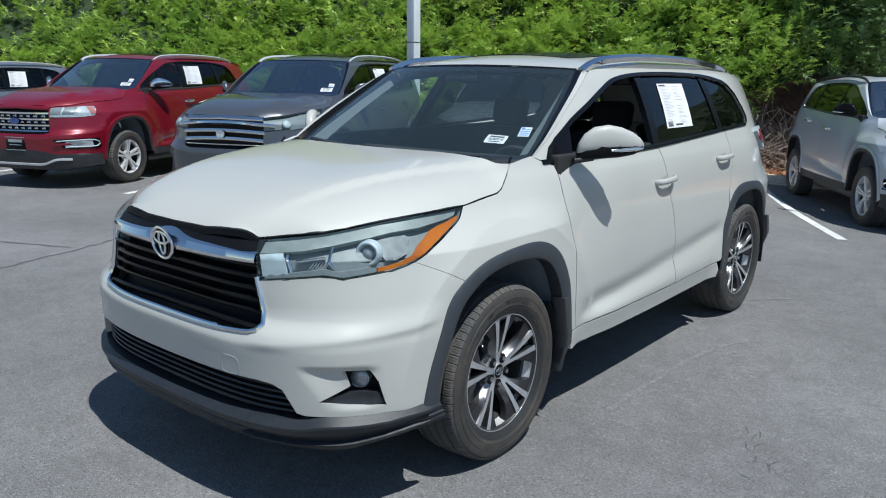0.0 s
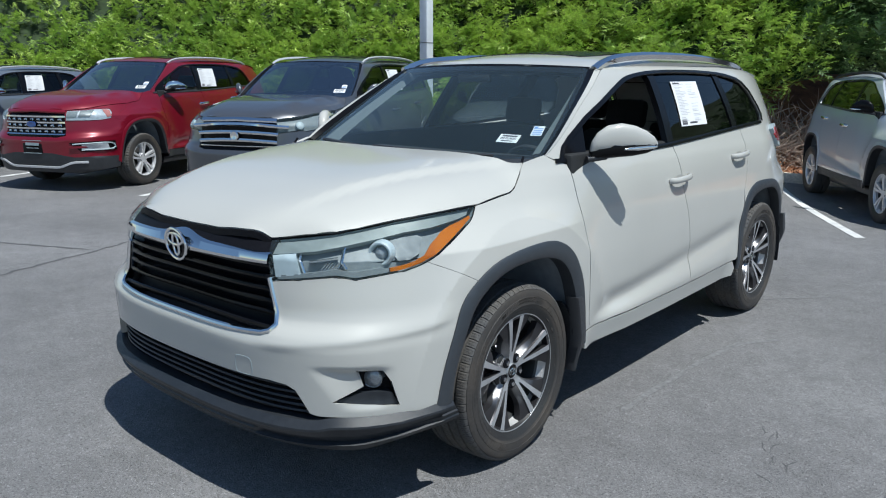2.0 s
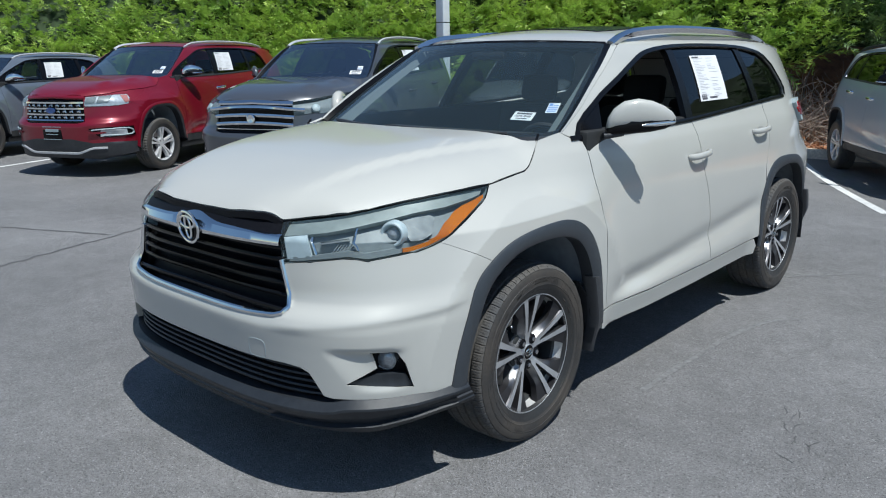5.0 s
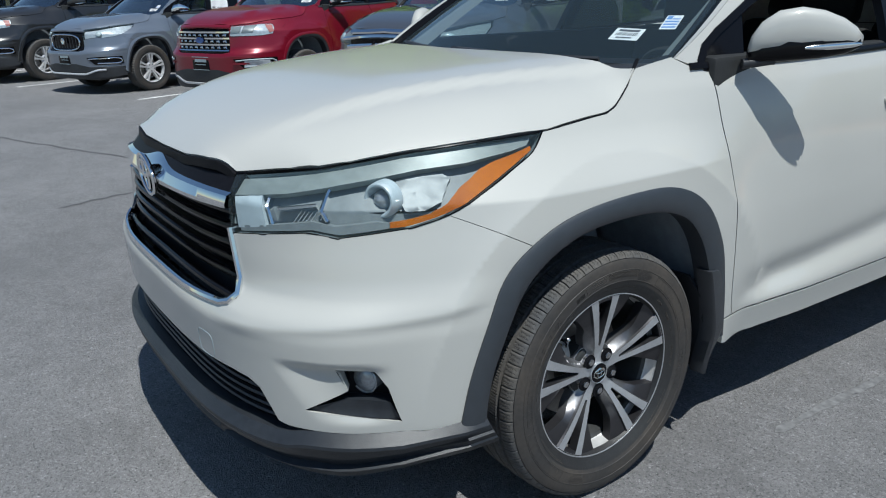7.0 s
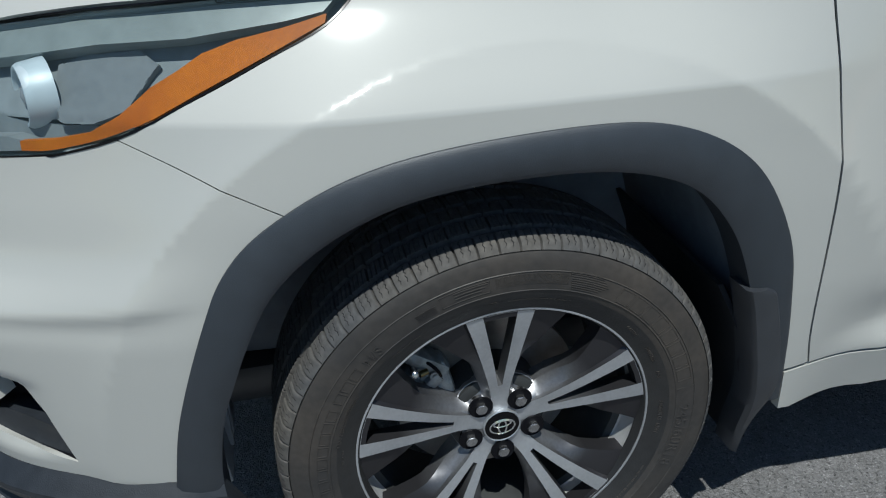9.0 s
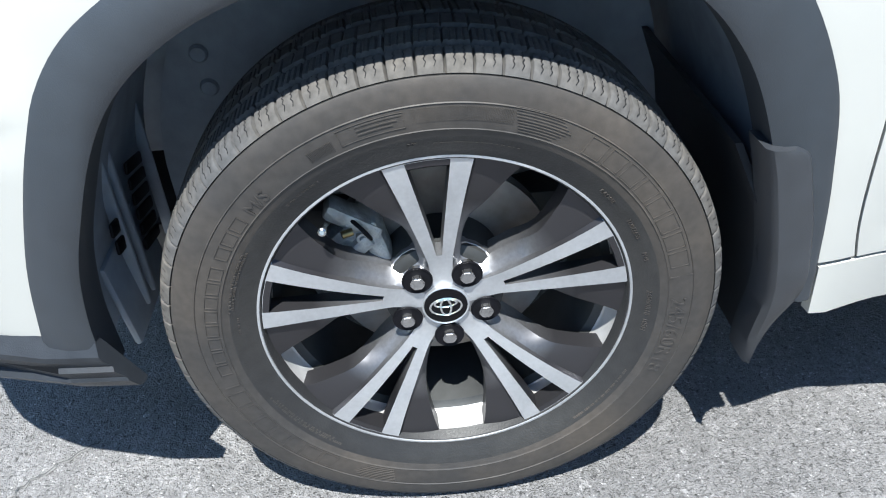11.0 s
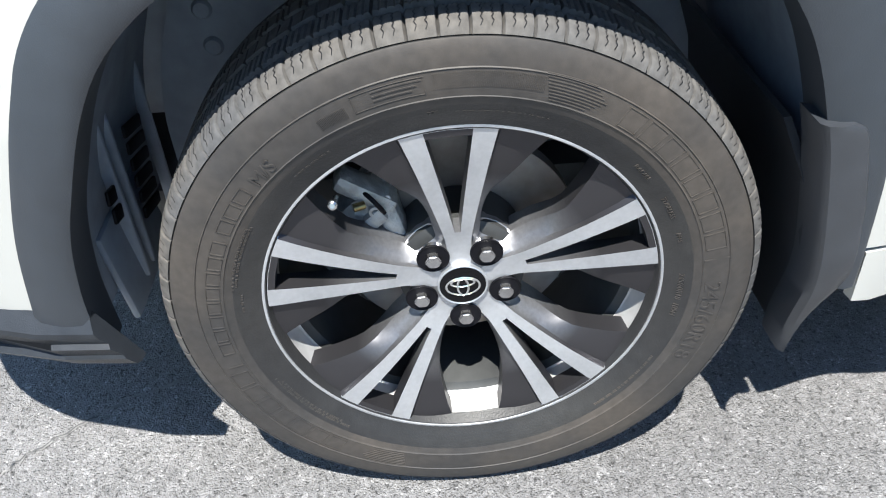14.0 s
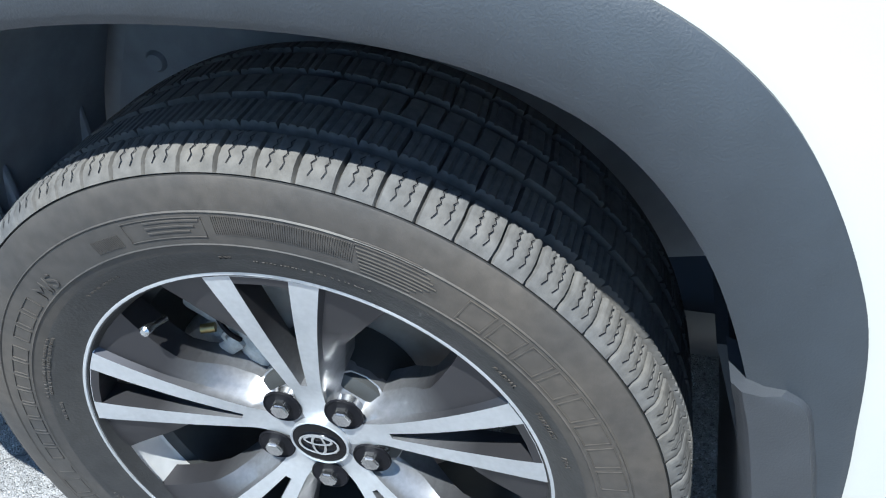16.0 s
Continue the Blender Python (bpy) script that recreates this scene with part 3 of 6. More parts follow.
def outlined(r0, r1, a0, a1, t=.0013):
    """The four sides of one outlined block."""
    e = math.degrees(t / r0)
    return [(r0, r0 + t, a0, a1), (r1 - t, r1, a0, a1), (r0 + t, r1 - t, a0, a0 - e), (r0 + t, r1 - t, a1 + e, a1)]


def grown(r):
    """The wheel's face is drawn a little larger towards its lip."""
    return 1 + .028 * step(.06, .20, r)


TY = tyre_mesh(rim=.2505)
TY2 = tyre_mesh(blocks=60, sub=4)
HR = hero_rim()
HR = ([(x, y * grown(math.hypot(y, z)), z * grown(math.hypot(y, z))) for x, y, z in HR[0]],) + HR[1:]
PR = plain_rim()


def wheel(parent, at, side, hero=False, scale=1.0, rim_mat=None, turn=0.0):
    """wheel > tyre, rim, hub cap, lug nuts, disc, caliper."""
    w = new("wheel")
    w.parent = parent
    w.matrix_basis = pose(*at, 0, 0, 0 if side > 0 else 180) @ Matrix.Diagonal((scale, scale, scale, 1)) @ pose(0, 0, 0, turn)
    ty_ = TY if hero else TY2
    ty = shape("tyre", ty_[0], ty_[1], [TYRE, TREAD, BEAD], w, "dusty black radial tyre", mats=ty_[2], angle=32)
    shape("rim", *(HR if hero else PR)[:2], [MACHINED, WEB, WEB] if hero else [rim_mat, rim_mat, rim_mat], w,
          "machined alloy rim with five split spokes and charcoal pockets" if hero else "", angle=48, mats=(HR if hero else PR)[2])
    if hero:
        v, f = lathe([(.090, .2456), (.1005, .2459), (.1020, .2464), (.1022, .2480), (.1016, .2502), (.0990, .2524), (.090, .2528)], 120)
        shape("rim_lip", v, [tuple(reversed(q)) for q in f], MACHINED, w, "bright machined rim lip", angle=28)
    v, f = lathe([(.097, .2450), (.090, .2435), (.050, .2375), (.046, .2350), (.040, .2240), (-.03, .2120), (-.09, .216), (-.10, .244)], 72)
    shape("barrel", v, [tuple(reversed(q)) for q in f], [BARREL, DUSTSHADE] if hero else [DARKALLOY, DARKALLOY], w, mats=[0 if q % 7 < 3 else 1 for q in range(len(f))])
    v, f = lathe([(-.022, .01), (-.020, .160), (-.020, .164), (-.045, .164)], 64)
    shape("brake_disc", v, f, RUST, w)
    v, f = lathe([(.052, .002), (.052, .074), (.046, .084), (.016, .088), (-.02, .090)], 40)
    shape("disc_hat", v, [tuple(reversed(q)) for q in f], DUSTSHADE, w)
    v, f = lathe([(.075, .001), (.0755, .018), (.0745, .030), (.071, .0315), (.066, .0315)], 40)
    cap = shape("hub_cap", v, [tuple(reversed(q)) for q in f], GLOSSBLACK if hero else rim_mat, w)
    if hero:
        v, f = lathe([(.070, .0300), (.0752, .0300), (.0760, .0312), (.0752, .0325), (.068, .0325)], 40)
        shape("cap_ring", v, [tuple(reversed(q)) for q in f], MACHINED, cap)
        for a, b, c, d in ((.0215, .0145, 0, 0), (.007, .0140, 0, -.001), (.0150, .0062, 0, .0058)):
            path = [(.0765, c + a * math.cos(t), d + b * math.sin(t)) for t in np.linspace(0, 2 * math.pi, 33)[:-1]]
            shape("badge_ring", *sweep(path, oval(.0012, .0016, 6), [(1, 0, 0)] * 32, closed=True), CHROME, cap)
    for k in range(5):
        a = radians(54 + 72 * k)
        b = bmesh.new()
        bmesh.ops.create_cone(b, cap_ends=True, segments=6, radius1=.0118, radius2=.0108, depth=.022)
        bmesh.ops.bevel(b, geom=[e for e in b.edges], offset=.0016, segments=2, affect="EDGES")
        bmesh.ops.create_cone(b, cap_ends=True, segments=20, radius1=.0155, radius2=.0135, depth=.006, matrix=Matrix.Translation((0, 0, -.009)))
        bmesh.ops.transform(b, matrix=pose(.069, .0572 * math.cos(a), .0572 * math.sin(a)) @ pose(0, 0, 0, 0, 90, 0), verts=b.verts)
        part("lug_nut", b, STEEL, w)
        if hero:
            # flat black ring on the face paints in the shaded pocket round the nut
            v, f = lathe([(.0712, .0080), (.0712, .0188), (.0722, .0196), (.0724, .0206), (.0700, .0212)], 24)
            shape("lug_seat", [(x, y + .0572 * math.cos(a), z + .0572 * math.sin(a)) for x, y, z in v], [tuple(reversed(q)) for q in f], POCKET, w)
    if hero:
        b = bmesh.new()
        # caliper behind the upper front window: body, bracket with a bleed pipe and a brass pin
        n0 = Matrix.Rotation(radians(38), 4, "X")
        box(b, .05, .105, .060, (-.002, -.122, .078), .016, n0)
        box(b, .045, .030, .095, (.006, -.081, .072), .010, Matrix.Rotation(radians(12), 4, "X"))
        box(b, .040, .085, .026, (.010, -.108, .120), .009, Matrix.Rotation(radians(-36), 4, "X"))
        box(b, .022, .030, .022, (.024, -.100, .086), .006, n0)
        cal = part("brake_caliper", b, CALIPER, w, "grimy cast brake caliper")
        b = bmesh.new()
        bmesh.ops.create_cone(b, cap_ends=True, segments=12, radius1=.0055, radius2=.0055, depth=.015, matrix=pose(.036, -.117, .099) @ pose(0, 0, 0, 90, 0, 20))
        part("brass_pin", b, BRASS, cal, "brass fitting")
        v, f = lathe([(.030, .004), (.034, .0045), (.034, .0085), (.026, .0095), (.010, .0095)], 16)
        shape("bolt", [(x, y - .098, z + .085) for x, y, z in v], [tuple(reversed(q)) for q in f], CALIPER, cal)
        pipe = curve([(.030, -.088, .080), (.038, -.092, .096), (.036, -.100, .108), (.024, -.112, .115)], 5)
        shape("brake_pipe", *sweep(pipe, oval(.003, .003, 6), [(1, 0, 0)] * len(pipe)), POCKET, cal)
        v, f = lathe([(0, .0), (0, .004), (.022, .004), (.026, .0055), (.034, .0055), (.036, .003), (.036, 0)], 12)
        m = pose(.066, -.138, .150) @ pose(0, 0, 0, 0, -20, 0)
        shape("valve_stem", [m @ Vector(p) for p in v], [tuple(reversed(q)) for q in f], STEEL, w)
    return w, ty


# ---------------------------------------------------------------- ground, bank and hedge
BAY = radians(20.5)
ALONG, AWAY = Vector((math.cos(BAY), math.sin(BAY), 0)), Vector((-math.sin(BAY), math.cos(BAY), 0))
KERB = Vector((-1.55, 11.2, 0))


def lot(x, y):
    """The lot's height: level round the white car, falling gently away behind it."""
    return -.24 * step(2.8, 10.5, y) * step(-5, 0, x)


def asphalt():
    m = bpy.data.materials.new("asphalt")
    m.use_nodes = True
    t = m.node_tree
    p = t.nodes["Principled BSDF"]
    co = t.nodes.new("ShaderNodeTexCoord")

    def noise_at(scale, detail=4, rough=.55):
        n = t.nodes.new("ShaderNodeTexNoise")
        n.inputs["Scale"].default_value, n.inputs["Detail"].default_value, n.inputs["Roughness"].default_value = scale, detail, rough
        t.links.new(co.outputs["Object"], n.inputs["Vector"])
        return n.outputs["Fac"]

    def mapped(v, a, b, c, d):
        r = t.nodes.new("ShaderNodeMapRange")
        for k, q in zip(("From Min", "From Max", "To Min", "To Max"), (a, b, c, d)):
            r.inputs[k].default_value = q
        t.links.new(v, r.inputs["Value"])
        return r.outputs[0]

    def times(a, b):
        q = t.nodes.new("ShaderNodeMath")
        q.operation = "MULTIPLY"
        t.links.new(a, q.inputs[0])
        t.links.new(b, q.inputs[1])
        return q.outputs[0]

    vor = t.nodes.new("ShaderNodeTexVoronoi")
    vor.inputs["Scale"].default_value = 340
    t.links.new(co.outputs["Object"], vor.inputs["Vector"])
    stone = t.nodes.new("ShaderNodeSeparateColor")
    t.links.new(vor.outputs["Color"], stone.inputs[0])
    grain = mapped(stone.outputs[0], 0, 1, .80, 1.20)
    large = mapped(noise_at(.5, 6, .6), .3, .7, .80, 1.25)
    mid = times(mapped(noise_at(7, 5), .3, .7, .90, 1.11), mapped(noise_at(28, 4, .65), .3, .7, .90, 1.10))
    worn = times(mapped(noise_at(105, 3, .55), .36, .42, .42, 1.0), mapped(stone.outputs[2], .968, .983, 1.0, 1.75))
    coarse = t.nodes.new("ShaderNodeTexVoronoi")
    coarse.inputs["Scale"].default_value = 125
    t.links.new(co.outputs["Object"], coarse.inputs["Vector"])
    lump = t.nodes.new("ShaderNodeSeparateColor")
    t.links.new(coarse.outputs["Color"], lump.inputs[0])
    flecks = times(mapped(lump.outputs[0], 0, 1, .88, 1.12), mapped(lump.outputs[1], .97, .985, 1.0, 1.4))
    value = times(times(times(grain, large), times(mid, worn)), flecks)
    col = t.nodes.new("ShaderNodeMixRGB")
    col.blend_type = "MULTIPLY"
    col.inputs[0].default_value = 1
    col.inputs[1].default_value = (.185, .181, .182, 1)
    t.links.new(value, col.inputs[2])
    t.links.new(col.outputs[0], p.inputs["Base Color"])
    t.links.new(mapped(stone.outputs[1], 0, 1, .50, .95), p.inputs["Roughness"])
    h1, h2 = t.nodes.new("ShaderNodeBump"), t.nodes.new("ShaderNodeBump")
    h1.inputs["Strength"].default_value, h1.inputs["Distance"].default_value = .8, .0042
    h1.invert = True
    t.links.new(vor.outputs["Distance"], h1.inputs["Height"])
    h2.inputs["Strength"].default_value, h2.inputs["Distance"].default_value = .85, .006
    t.links.new(noise_at(120, 3), h2.inputs["Height"])
    t.links.new(h1.outputs[0], h2.inputs["Normal"])
    t.links.new(h2.outputs[0], p.inputs["Normal"])
    return m


ASPHALT = asphalt()
CRACK = material("crack_filler", (.088, .088, .090), .8, vary=.2, scale=30)
PALECRACK = material("pale_crack_dust", (.21, .205, .20), .9, vary=.3, scale=60)
CONCRETE = material("concrete_kerb", (.64, .56, .44), .85, vary=.18, scale=30, bump=.4, bump_scale=120, second=(.46, .40, .32), second_scale=3)
MULCH = material("bark_mulch", (.36, .17, .085), .95, vary=.35, scale=60, second=(.22, .10, .055), second_scale=6, rand=.45, bump=.3)
TWIG = material("dead_branches", (.36, .29, .24), .9, vary=.3, scale=30, rand=.45)
LEAF = material("juniper_leaves", (.42, .52, .11), .5, vary=.3, scale=4, second=(.20, .33, .072), second_scale=.9, rand=.45)
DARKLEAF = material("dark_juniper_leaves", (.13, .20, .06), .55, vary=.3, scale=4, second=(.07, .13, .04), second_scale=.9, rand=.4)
for mat_ in (LEAF,):
    nt = mat_.node_tree
    pr, ou = nt.nodes["Principled BSDF"], nt.nodes["Material Output"]
    tl_ = nt.nodes.new("ShaderNodeBsdfTranslucent")
    tl_.inputs["Color"].default_value = (.33, .50, .08, 1)
    mx_ = nt.nodes.new("ShaderNodeMixShader")
    mx_.inputs[0].default_value = .28
    nt.links.new(pr.outputs[0], mx_.inputs[1])
    nt.links.new(tl_.outputs[0], mx_.inputs[2])
    nt.links.new(mx_.outputs[0], ou.inputs["Surface"])
# near-black green: shade between the sprays is put into this colour
HEDGESHADE = material("juniper_gap_shade", (.022, .040, .012), .9, vary=.4, scale=6)

gx = [-400, -150, -60, -30] + [-20 + .5 * i for i in range(64)] + [14, 20, 40, 150, 400]
gyy = [-400, -150, -60, -20, -10, -5] + [-3 + .5 * i for i in range(43)] + [24, 40, 150, 400]
shape("ground", [(x, y, lot(x, y)) for y in gyy for x in gx],
      [(j * len(gx) + i, j * len(gx) + i + 1, (j + 1) * len(gx) + i + 1, (j + 1) * len(gx) + i) for j in range(len(gyy) - 1) for i in range(len(gx) - 1)], ASPHALT)
tagged(scene.objects["ground"], "dark grey worn asphalt of a parking lot", "ground", kind="structure")


def ribbon(name, path, width, mat, lift=.004, taper=False, wobble=0.0):
    """A strip that lies on the ground along a path."""
    rnd = random.Random(len(path) * 7 + int(width * 1000))
    p = [Vector((x, y, 0)) for x, y in path]
    verts = []
    for i, q in enumerate(p):
        d = (p[min(i + 1, len(p) - 1)] - p[max(i - 1, 0)]).normalized()
        n = Vector((-d.y, d.x, 0))
        w = width * (1 + wobble * rnd.uniform(-1, 1)) / 2
        if taper and i in (0, len(p) - 1):
            w *= .1
        for k in (-1, 1):
            v = q + n * (k * w)
            verts.append((v.x, v.y, lot(v.x, v.y) + lift))
    return shape(name, verts, [(2 * i, 2 * i + 1, 2 * i + 3, 2 * i + 2)[::-1] for i in range(len(p) - 1)], mat)


def bay_line(x, y, a, length):
    d = Vector((-math.sin(radians(a)), math.cos(radians(a))))
    n = 14
    ob = ribbon("parking_line", [(x + d.x * length * k / n, y + d.y * length * k / n) for k in range(n + 1)], .11, STRIPE, wobble=.05)
    tagged(ob, "white painted parking bay line on asphalt", "line", "bay lines", "structure")


bay_line(.76, 6.53, 27.4, 4.7)
for lx, ly in ((-7.02, 2.63), (-10.26, 1.45), (-13.92, .21), (-17.4, -1.05)):
    bay_line(lx, ly, 20.5, 5.2)


# kerb, planting bed, mulch, dead branches and the juniper bank
def bank(a, d):
    """A place of the bed: a metres along the kerb, d metres behind it."""
    p = KERB + ALONG * a + AWAY * d
    base = lot(*(KERB + ALONG * a).xy)
    return Vector((p.x, p.y, base + .13 + (.06 * d if d < 1.2 else .072 + .50 * (d - 1.2))))


def kerb():
    prof = [(-.055, 0), (-.008, .11), (.010, .135), (.03, .145), (.13, .15), (.145, .14), (.15, 0)]
    verts, faces = [], []
    n = 120
    for i in range(n + 1):
        a = -30 + 60 * i / n
        p = KERB + ALONG * a
        z = lot(p.x, p.y)
        for d, h in prof:
            v = p + AWAY * d
            verts.append((v.x, v.y, z + h - (.02 if h == 0 else 0)))
    m = len(prof)
    faces = [(i * m + q, (i + 1) * m + q, (i + 1) * m + q + 1, i * m + q + 1) for i in range(n) for q in range(m - 1)]
    tagged(shape("kerb", verts, faces, CONCRETE), "pale weathered concrete kerb of the planting bed", "kerb", kind="structure")


kerb()
na, nd = 61, 30
shape("planting_bed", [bank(-30 + i, .13 + .34 * j) - Vector((0, 0, .02)) for j in range(nd) for i in range(na)],
      [(j * na + i, j * na + i + 1, (j + 1) * na + i + 1, (j + 1) * na + i) for j in range(nd - 1) for i in range(na - 1)], MULCH)
tagged(scene.objects["planting_bed"], "sloping bed of reddish bark mulch", "bed", kind="structure")


def chips():
    rnd = random.Random(5)
    verts, faces = [], []
    for _ in range(5000):
        c = bank(rnd.uniform(-3, 3.5), rnd.uniform(.14, 2.2)) + Vector((0, 0, rnd.uniform(-.01, .02)))
        m = Matrix.Translation(c) @ Euler((rnd.uniform(-.6, .6), rnd.uniform(-.6, .6), rnd.uniform(0, 6.3))).to_matrix().to_4x4()
        l, w, h, o = rnd.uniform(.02, .06), rnd.uniform(.008, .02), rnd.uniform(.004, .01), len(verts)
        verts += [m @ Vector(q) for q in ((-l, -w, 0), (l, -w * .6, 0), (l * .8, w, 0), (-l, w * .7, 0), (-l * .9, 0, h), (l * .8, 0, h))]
        faces += [(o, o + 1, o + 5, o + 4), (o + 2, o + 3, o + 4, o + 5), (o + 1, o + 2, o + 5), (o + 3, o, o + 4)]
    tagged(shape("mulch_chips", verts, faces, MULCH, smooth=False), "loose reddish bark chips on the bed", "mulch", kind="stuff")


chips()


def branches():
    rnd = random.Random(9)
    made = []
    for _ in range(1500):
        a, d = rnd.uniform(-3.5, 4.5), rnd.uniform(.5, 2.3)
        p = bank(a, d)
        way = Vector((rnd.uniform(-1, 1), rnd.uniform(-1, .3), rnd.uniform(.1, 1.1))).normalized()
        pts = [p]
        for k in range(6):
            way = (way + Vector((rnd.uniform(-.5, .5), rnd.uniform(-.5, .5), rnd.uniform(-.35, .3)))).normalized()
            pts.append(pts[-1] + way * rnd.uniform(.10, .24))
        r = rnd.uniform(.004, .013)
        made.append(sweep(pts, oval(r, r, 4), [(.3, .9, .2)] * 7, sizes=[1.2, 1.1, 1, .8, .65, .5, .3]))
    tagged(shape("dead_branches", *joined(*made), TWIG), "tangle of bare brown branches under the juniper", "branches", kind="stuff")


branches()


def hedge():
    """A juniper bank: a dark core, coloured as the shade in the gaps, with thousands of feathery sprays that point out
    and down the slope.
    """
    rnd = random.Random(3)

    def surface(a, v):
        # v from the lower edge of the growth (0) up the bank
        low = 1.55 + .25 * math.sin(a * .9) + .2 * noise.noise(Vector((a * .8, 3, 0)))
        hang = herm((-30, -4, -1, 2, 30), (.25, .30, 1.45, 1.5, 1.2), a)
        base = bank(a, low)
        p = base + Vector((0, 0, hang + .08)) + AWAY * (v * .86) + Vector((0, 0, v * .78))
        bump = .40 * noise.noise(Vector((a * .55, v * .7, 0))) + .26 * noise.noise(Vector((a * 1.7, v * 1.9, 5)))
        return p - AWAY * (bump + herm((-30, -2.5, -.5, 30), (.35, .35, .08, .08), a)) + Vector((0, 0, bump * .5))

    n, m = 150, 30
    verts, faces = [], []
    for j in range(m):
        for i in range(n):
            a, v = -30 + 60 * i / (n - 1), 8.5 * j / (m - 1) - .3
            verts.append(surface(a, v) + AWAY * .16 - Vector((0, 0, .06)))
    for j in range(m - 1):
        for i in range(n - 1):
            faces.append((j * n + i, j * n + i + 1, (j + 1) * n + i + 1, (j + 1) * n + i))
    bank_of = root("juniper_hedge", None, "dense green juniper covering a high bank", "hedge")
    shape("core", verts, faces, HEDGESHADE, bank_of)
    rng = np.random.default_rng(11)
    nc, per, m = 4600, 15, 9
    n = nc * per
    a = rng.triangular(-27, -6, 12, nc)
    v = np.where(rng.random(nc) < .75, rng.uniform(-.35, 6.6, nc), rng.uniform(-.35, 2.2, nc))
    centre = np.array([surface(x, y) for x, y in zip(a, v)])
    away, along = np.array(AWAY), np.array(ALONG)
    out = -away * .8 + np.array((0, 0, .6))
    # each branch carries a fan of sprays along its own way
    way = out * rng.uniform(.15, .75, (nc, 1)) + along * rng.normal(.55, .5, (nc, 1)) + np.array((0, 0, 1)) * rng.uniform(-.35, .25, (nc, 1))
    way /= np.linalg.norm(way, axis=1, keepdims=True)
    which = np.repeat(np.arange(nc), per)
    reach = rng.uniform(-.15, .65, (n, 1))
    base = centre[which] + way[which] * reach + rng.normal(0, .06, (n, 3)) - np.array((0, 0, .22)) * reach ** 2 - out * rng.uniform(-.10, .12, (n, 1))
    d = way[which] + rng.normal(0, .30, (n, 3))
    d /= np.linalg.norm(d, axis=1, keepdims=True)
    a = a[which]
    side = np.cross(d, np.array((0, 0, 1)) + rng.uniform(-.45, .45, (n, 3)))
    side /= np.linalg.norm(side, axis=1, keepdims=True)
    size = rng.uniform(.14, .38, (n, 1))
    verts = np.empty((n, m, 3, 3))
    for k in range(m):
        t = k / m
        sgn = (1 if k % 2 else -1) if k < m - 1 else 0
        root_ = base + d * size * t * .8 - np.array((0, 0, 1)) * size * .16 * t * t
        leaf = d * .75 + side * (.72 * sgn) + rng.uniform(-.22, .22, (n, 3))
        verts[:, k, 0] = root_
        verts[:, k, 1] = root_ + leaf * size * (.42 - .16 * t) + np.array((0, 0, 1)) * size * rng.uniform(-.10, .06, (n, 1))
        verts[:, k, 2] = root_ + d * size * .14 - side * sgn * size * .02 + side * (size * .07 if k == m - 1 else 0)
    me = bpy.data.meshes.new("foliage")
    flat = verts.reshape(-1, 3)
    me.vertices.add(len(flat))
    me.vertices.foreach_set("co", flat.ravel())
    me.loops.add(len(flat))
    me.loops.foreach_set("vertex_index", np.arange(len(flat)))
    me.polygons.add(len(flat) // 3)
    me.polygons.foreach_set("loop_start", np.arange(0, len(flat), 3))
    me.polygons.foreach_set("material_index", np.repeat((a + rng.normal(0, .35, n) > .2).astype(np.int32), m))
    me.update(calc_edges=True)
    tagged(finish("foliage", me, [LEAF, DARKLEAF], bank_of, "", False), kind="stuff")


hedge()


def lamp_post():
    r = root("lamp_post", Matrix.Translation((-7.55, 8.9, lot(-7.55, 8.9) + .02)), "pale grey painted steel lamp post behind parked cars", "lamp post")
    m = material("grey_post_paint", (.74, .77, .80), .45, vary=.06, scale=6, second=(.68, .71, .74), second_scale=1)
    b = bmesh.new()
    box(b, .19, .19, 7.5, (0, 0, 3.75), .018)
    part("post", b, m, r)
    b = bmesh.new()
    box(b, .30, .30, .22, (0, 0, .11), .02)
    part("base_cover", b, m, r)
    b = bmesh.new()
    box(b, .20, .20, .012, (0, 0, 2.15), .003)
    part("band", b, GLOSSBLACK, r)


lamp_post()


# ---------------------------------------------------------------- shared car parts
ARCH_OUT = [(-.525, .38), (-.487, .553), (-.405, .753), (-.308, .848), (-.161, .906), (.069, .926), (.234, .911), (.357, .842), (.435, .713), (.462, .58), (.474, .46), (.478, .39)]
ARCH_IN = [(-.452, .33), (-.448, .45), (-.416, .577), (-.327, .749), (-.166, .848), (.07, .867), (.239, .833), (.332, .748), (.388, .619), (.405, .52), (.425, .44), (.45, .39)]
arch_out = curve(ARCH_OUT, 10)
arch_in = curve(ARCH_IN, 10)
rear_out = [(BASE - .02 - y * .98, z) for y, z in reversed(arch_out)]
rear_in = [(BASE - .02 - y * .98, z) for y, z in reversed(arch_in)]
G = lambda pts: [gy(y, z) for y, z in pts]
F = lambda pts: [fx(x, z) for x, z in pts]
HEAD_LOW = [(.484, .885), (.59, .899), (.70, .914), (.755, .903)]
HEAD_CORNER = [(-.593, .922), (-.505, .946)]
HEAD_REAR = [(-.40, .992), (-.31, 1.030), (-.225, 1.066), (-.172, 1.109)]
HEAD_TOP = [(-.36, 1.10), (-.52, 1.086)]
HEAD_TOP_X = [(.64, 1.055), (.45, 1.030)]
SEAM_F = curve([(.472, 1.226), (.478, 1.17), (.481, 1.06), (.492, .96), (.504, .85), (.510, .77), (.514, .67), (.517, .58), (.524, .50), (.537, .44)], 4)
SEAM_M = curve([(1.435, 1.243), (1.468, 1.10), (1.485, 1.0), (1.55, .84), (1.60, .62), (1.612, .44)], 4)
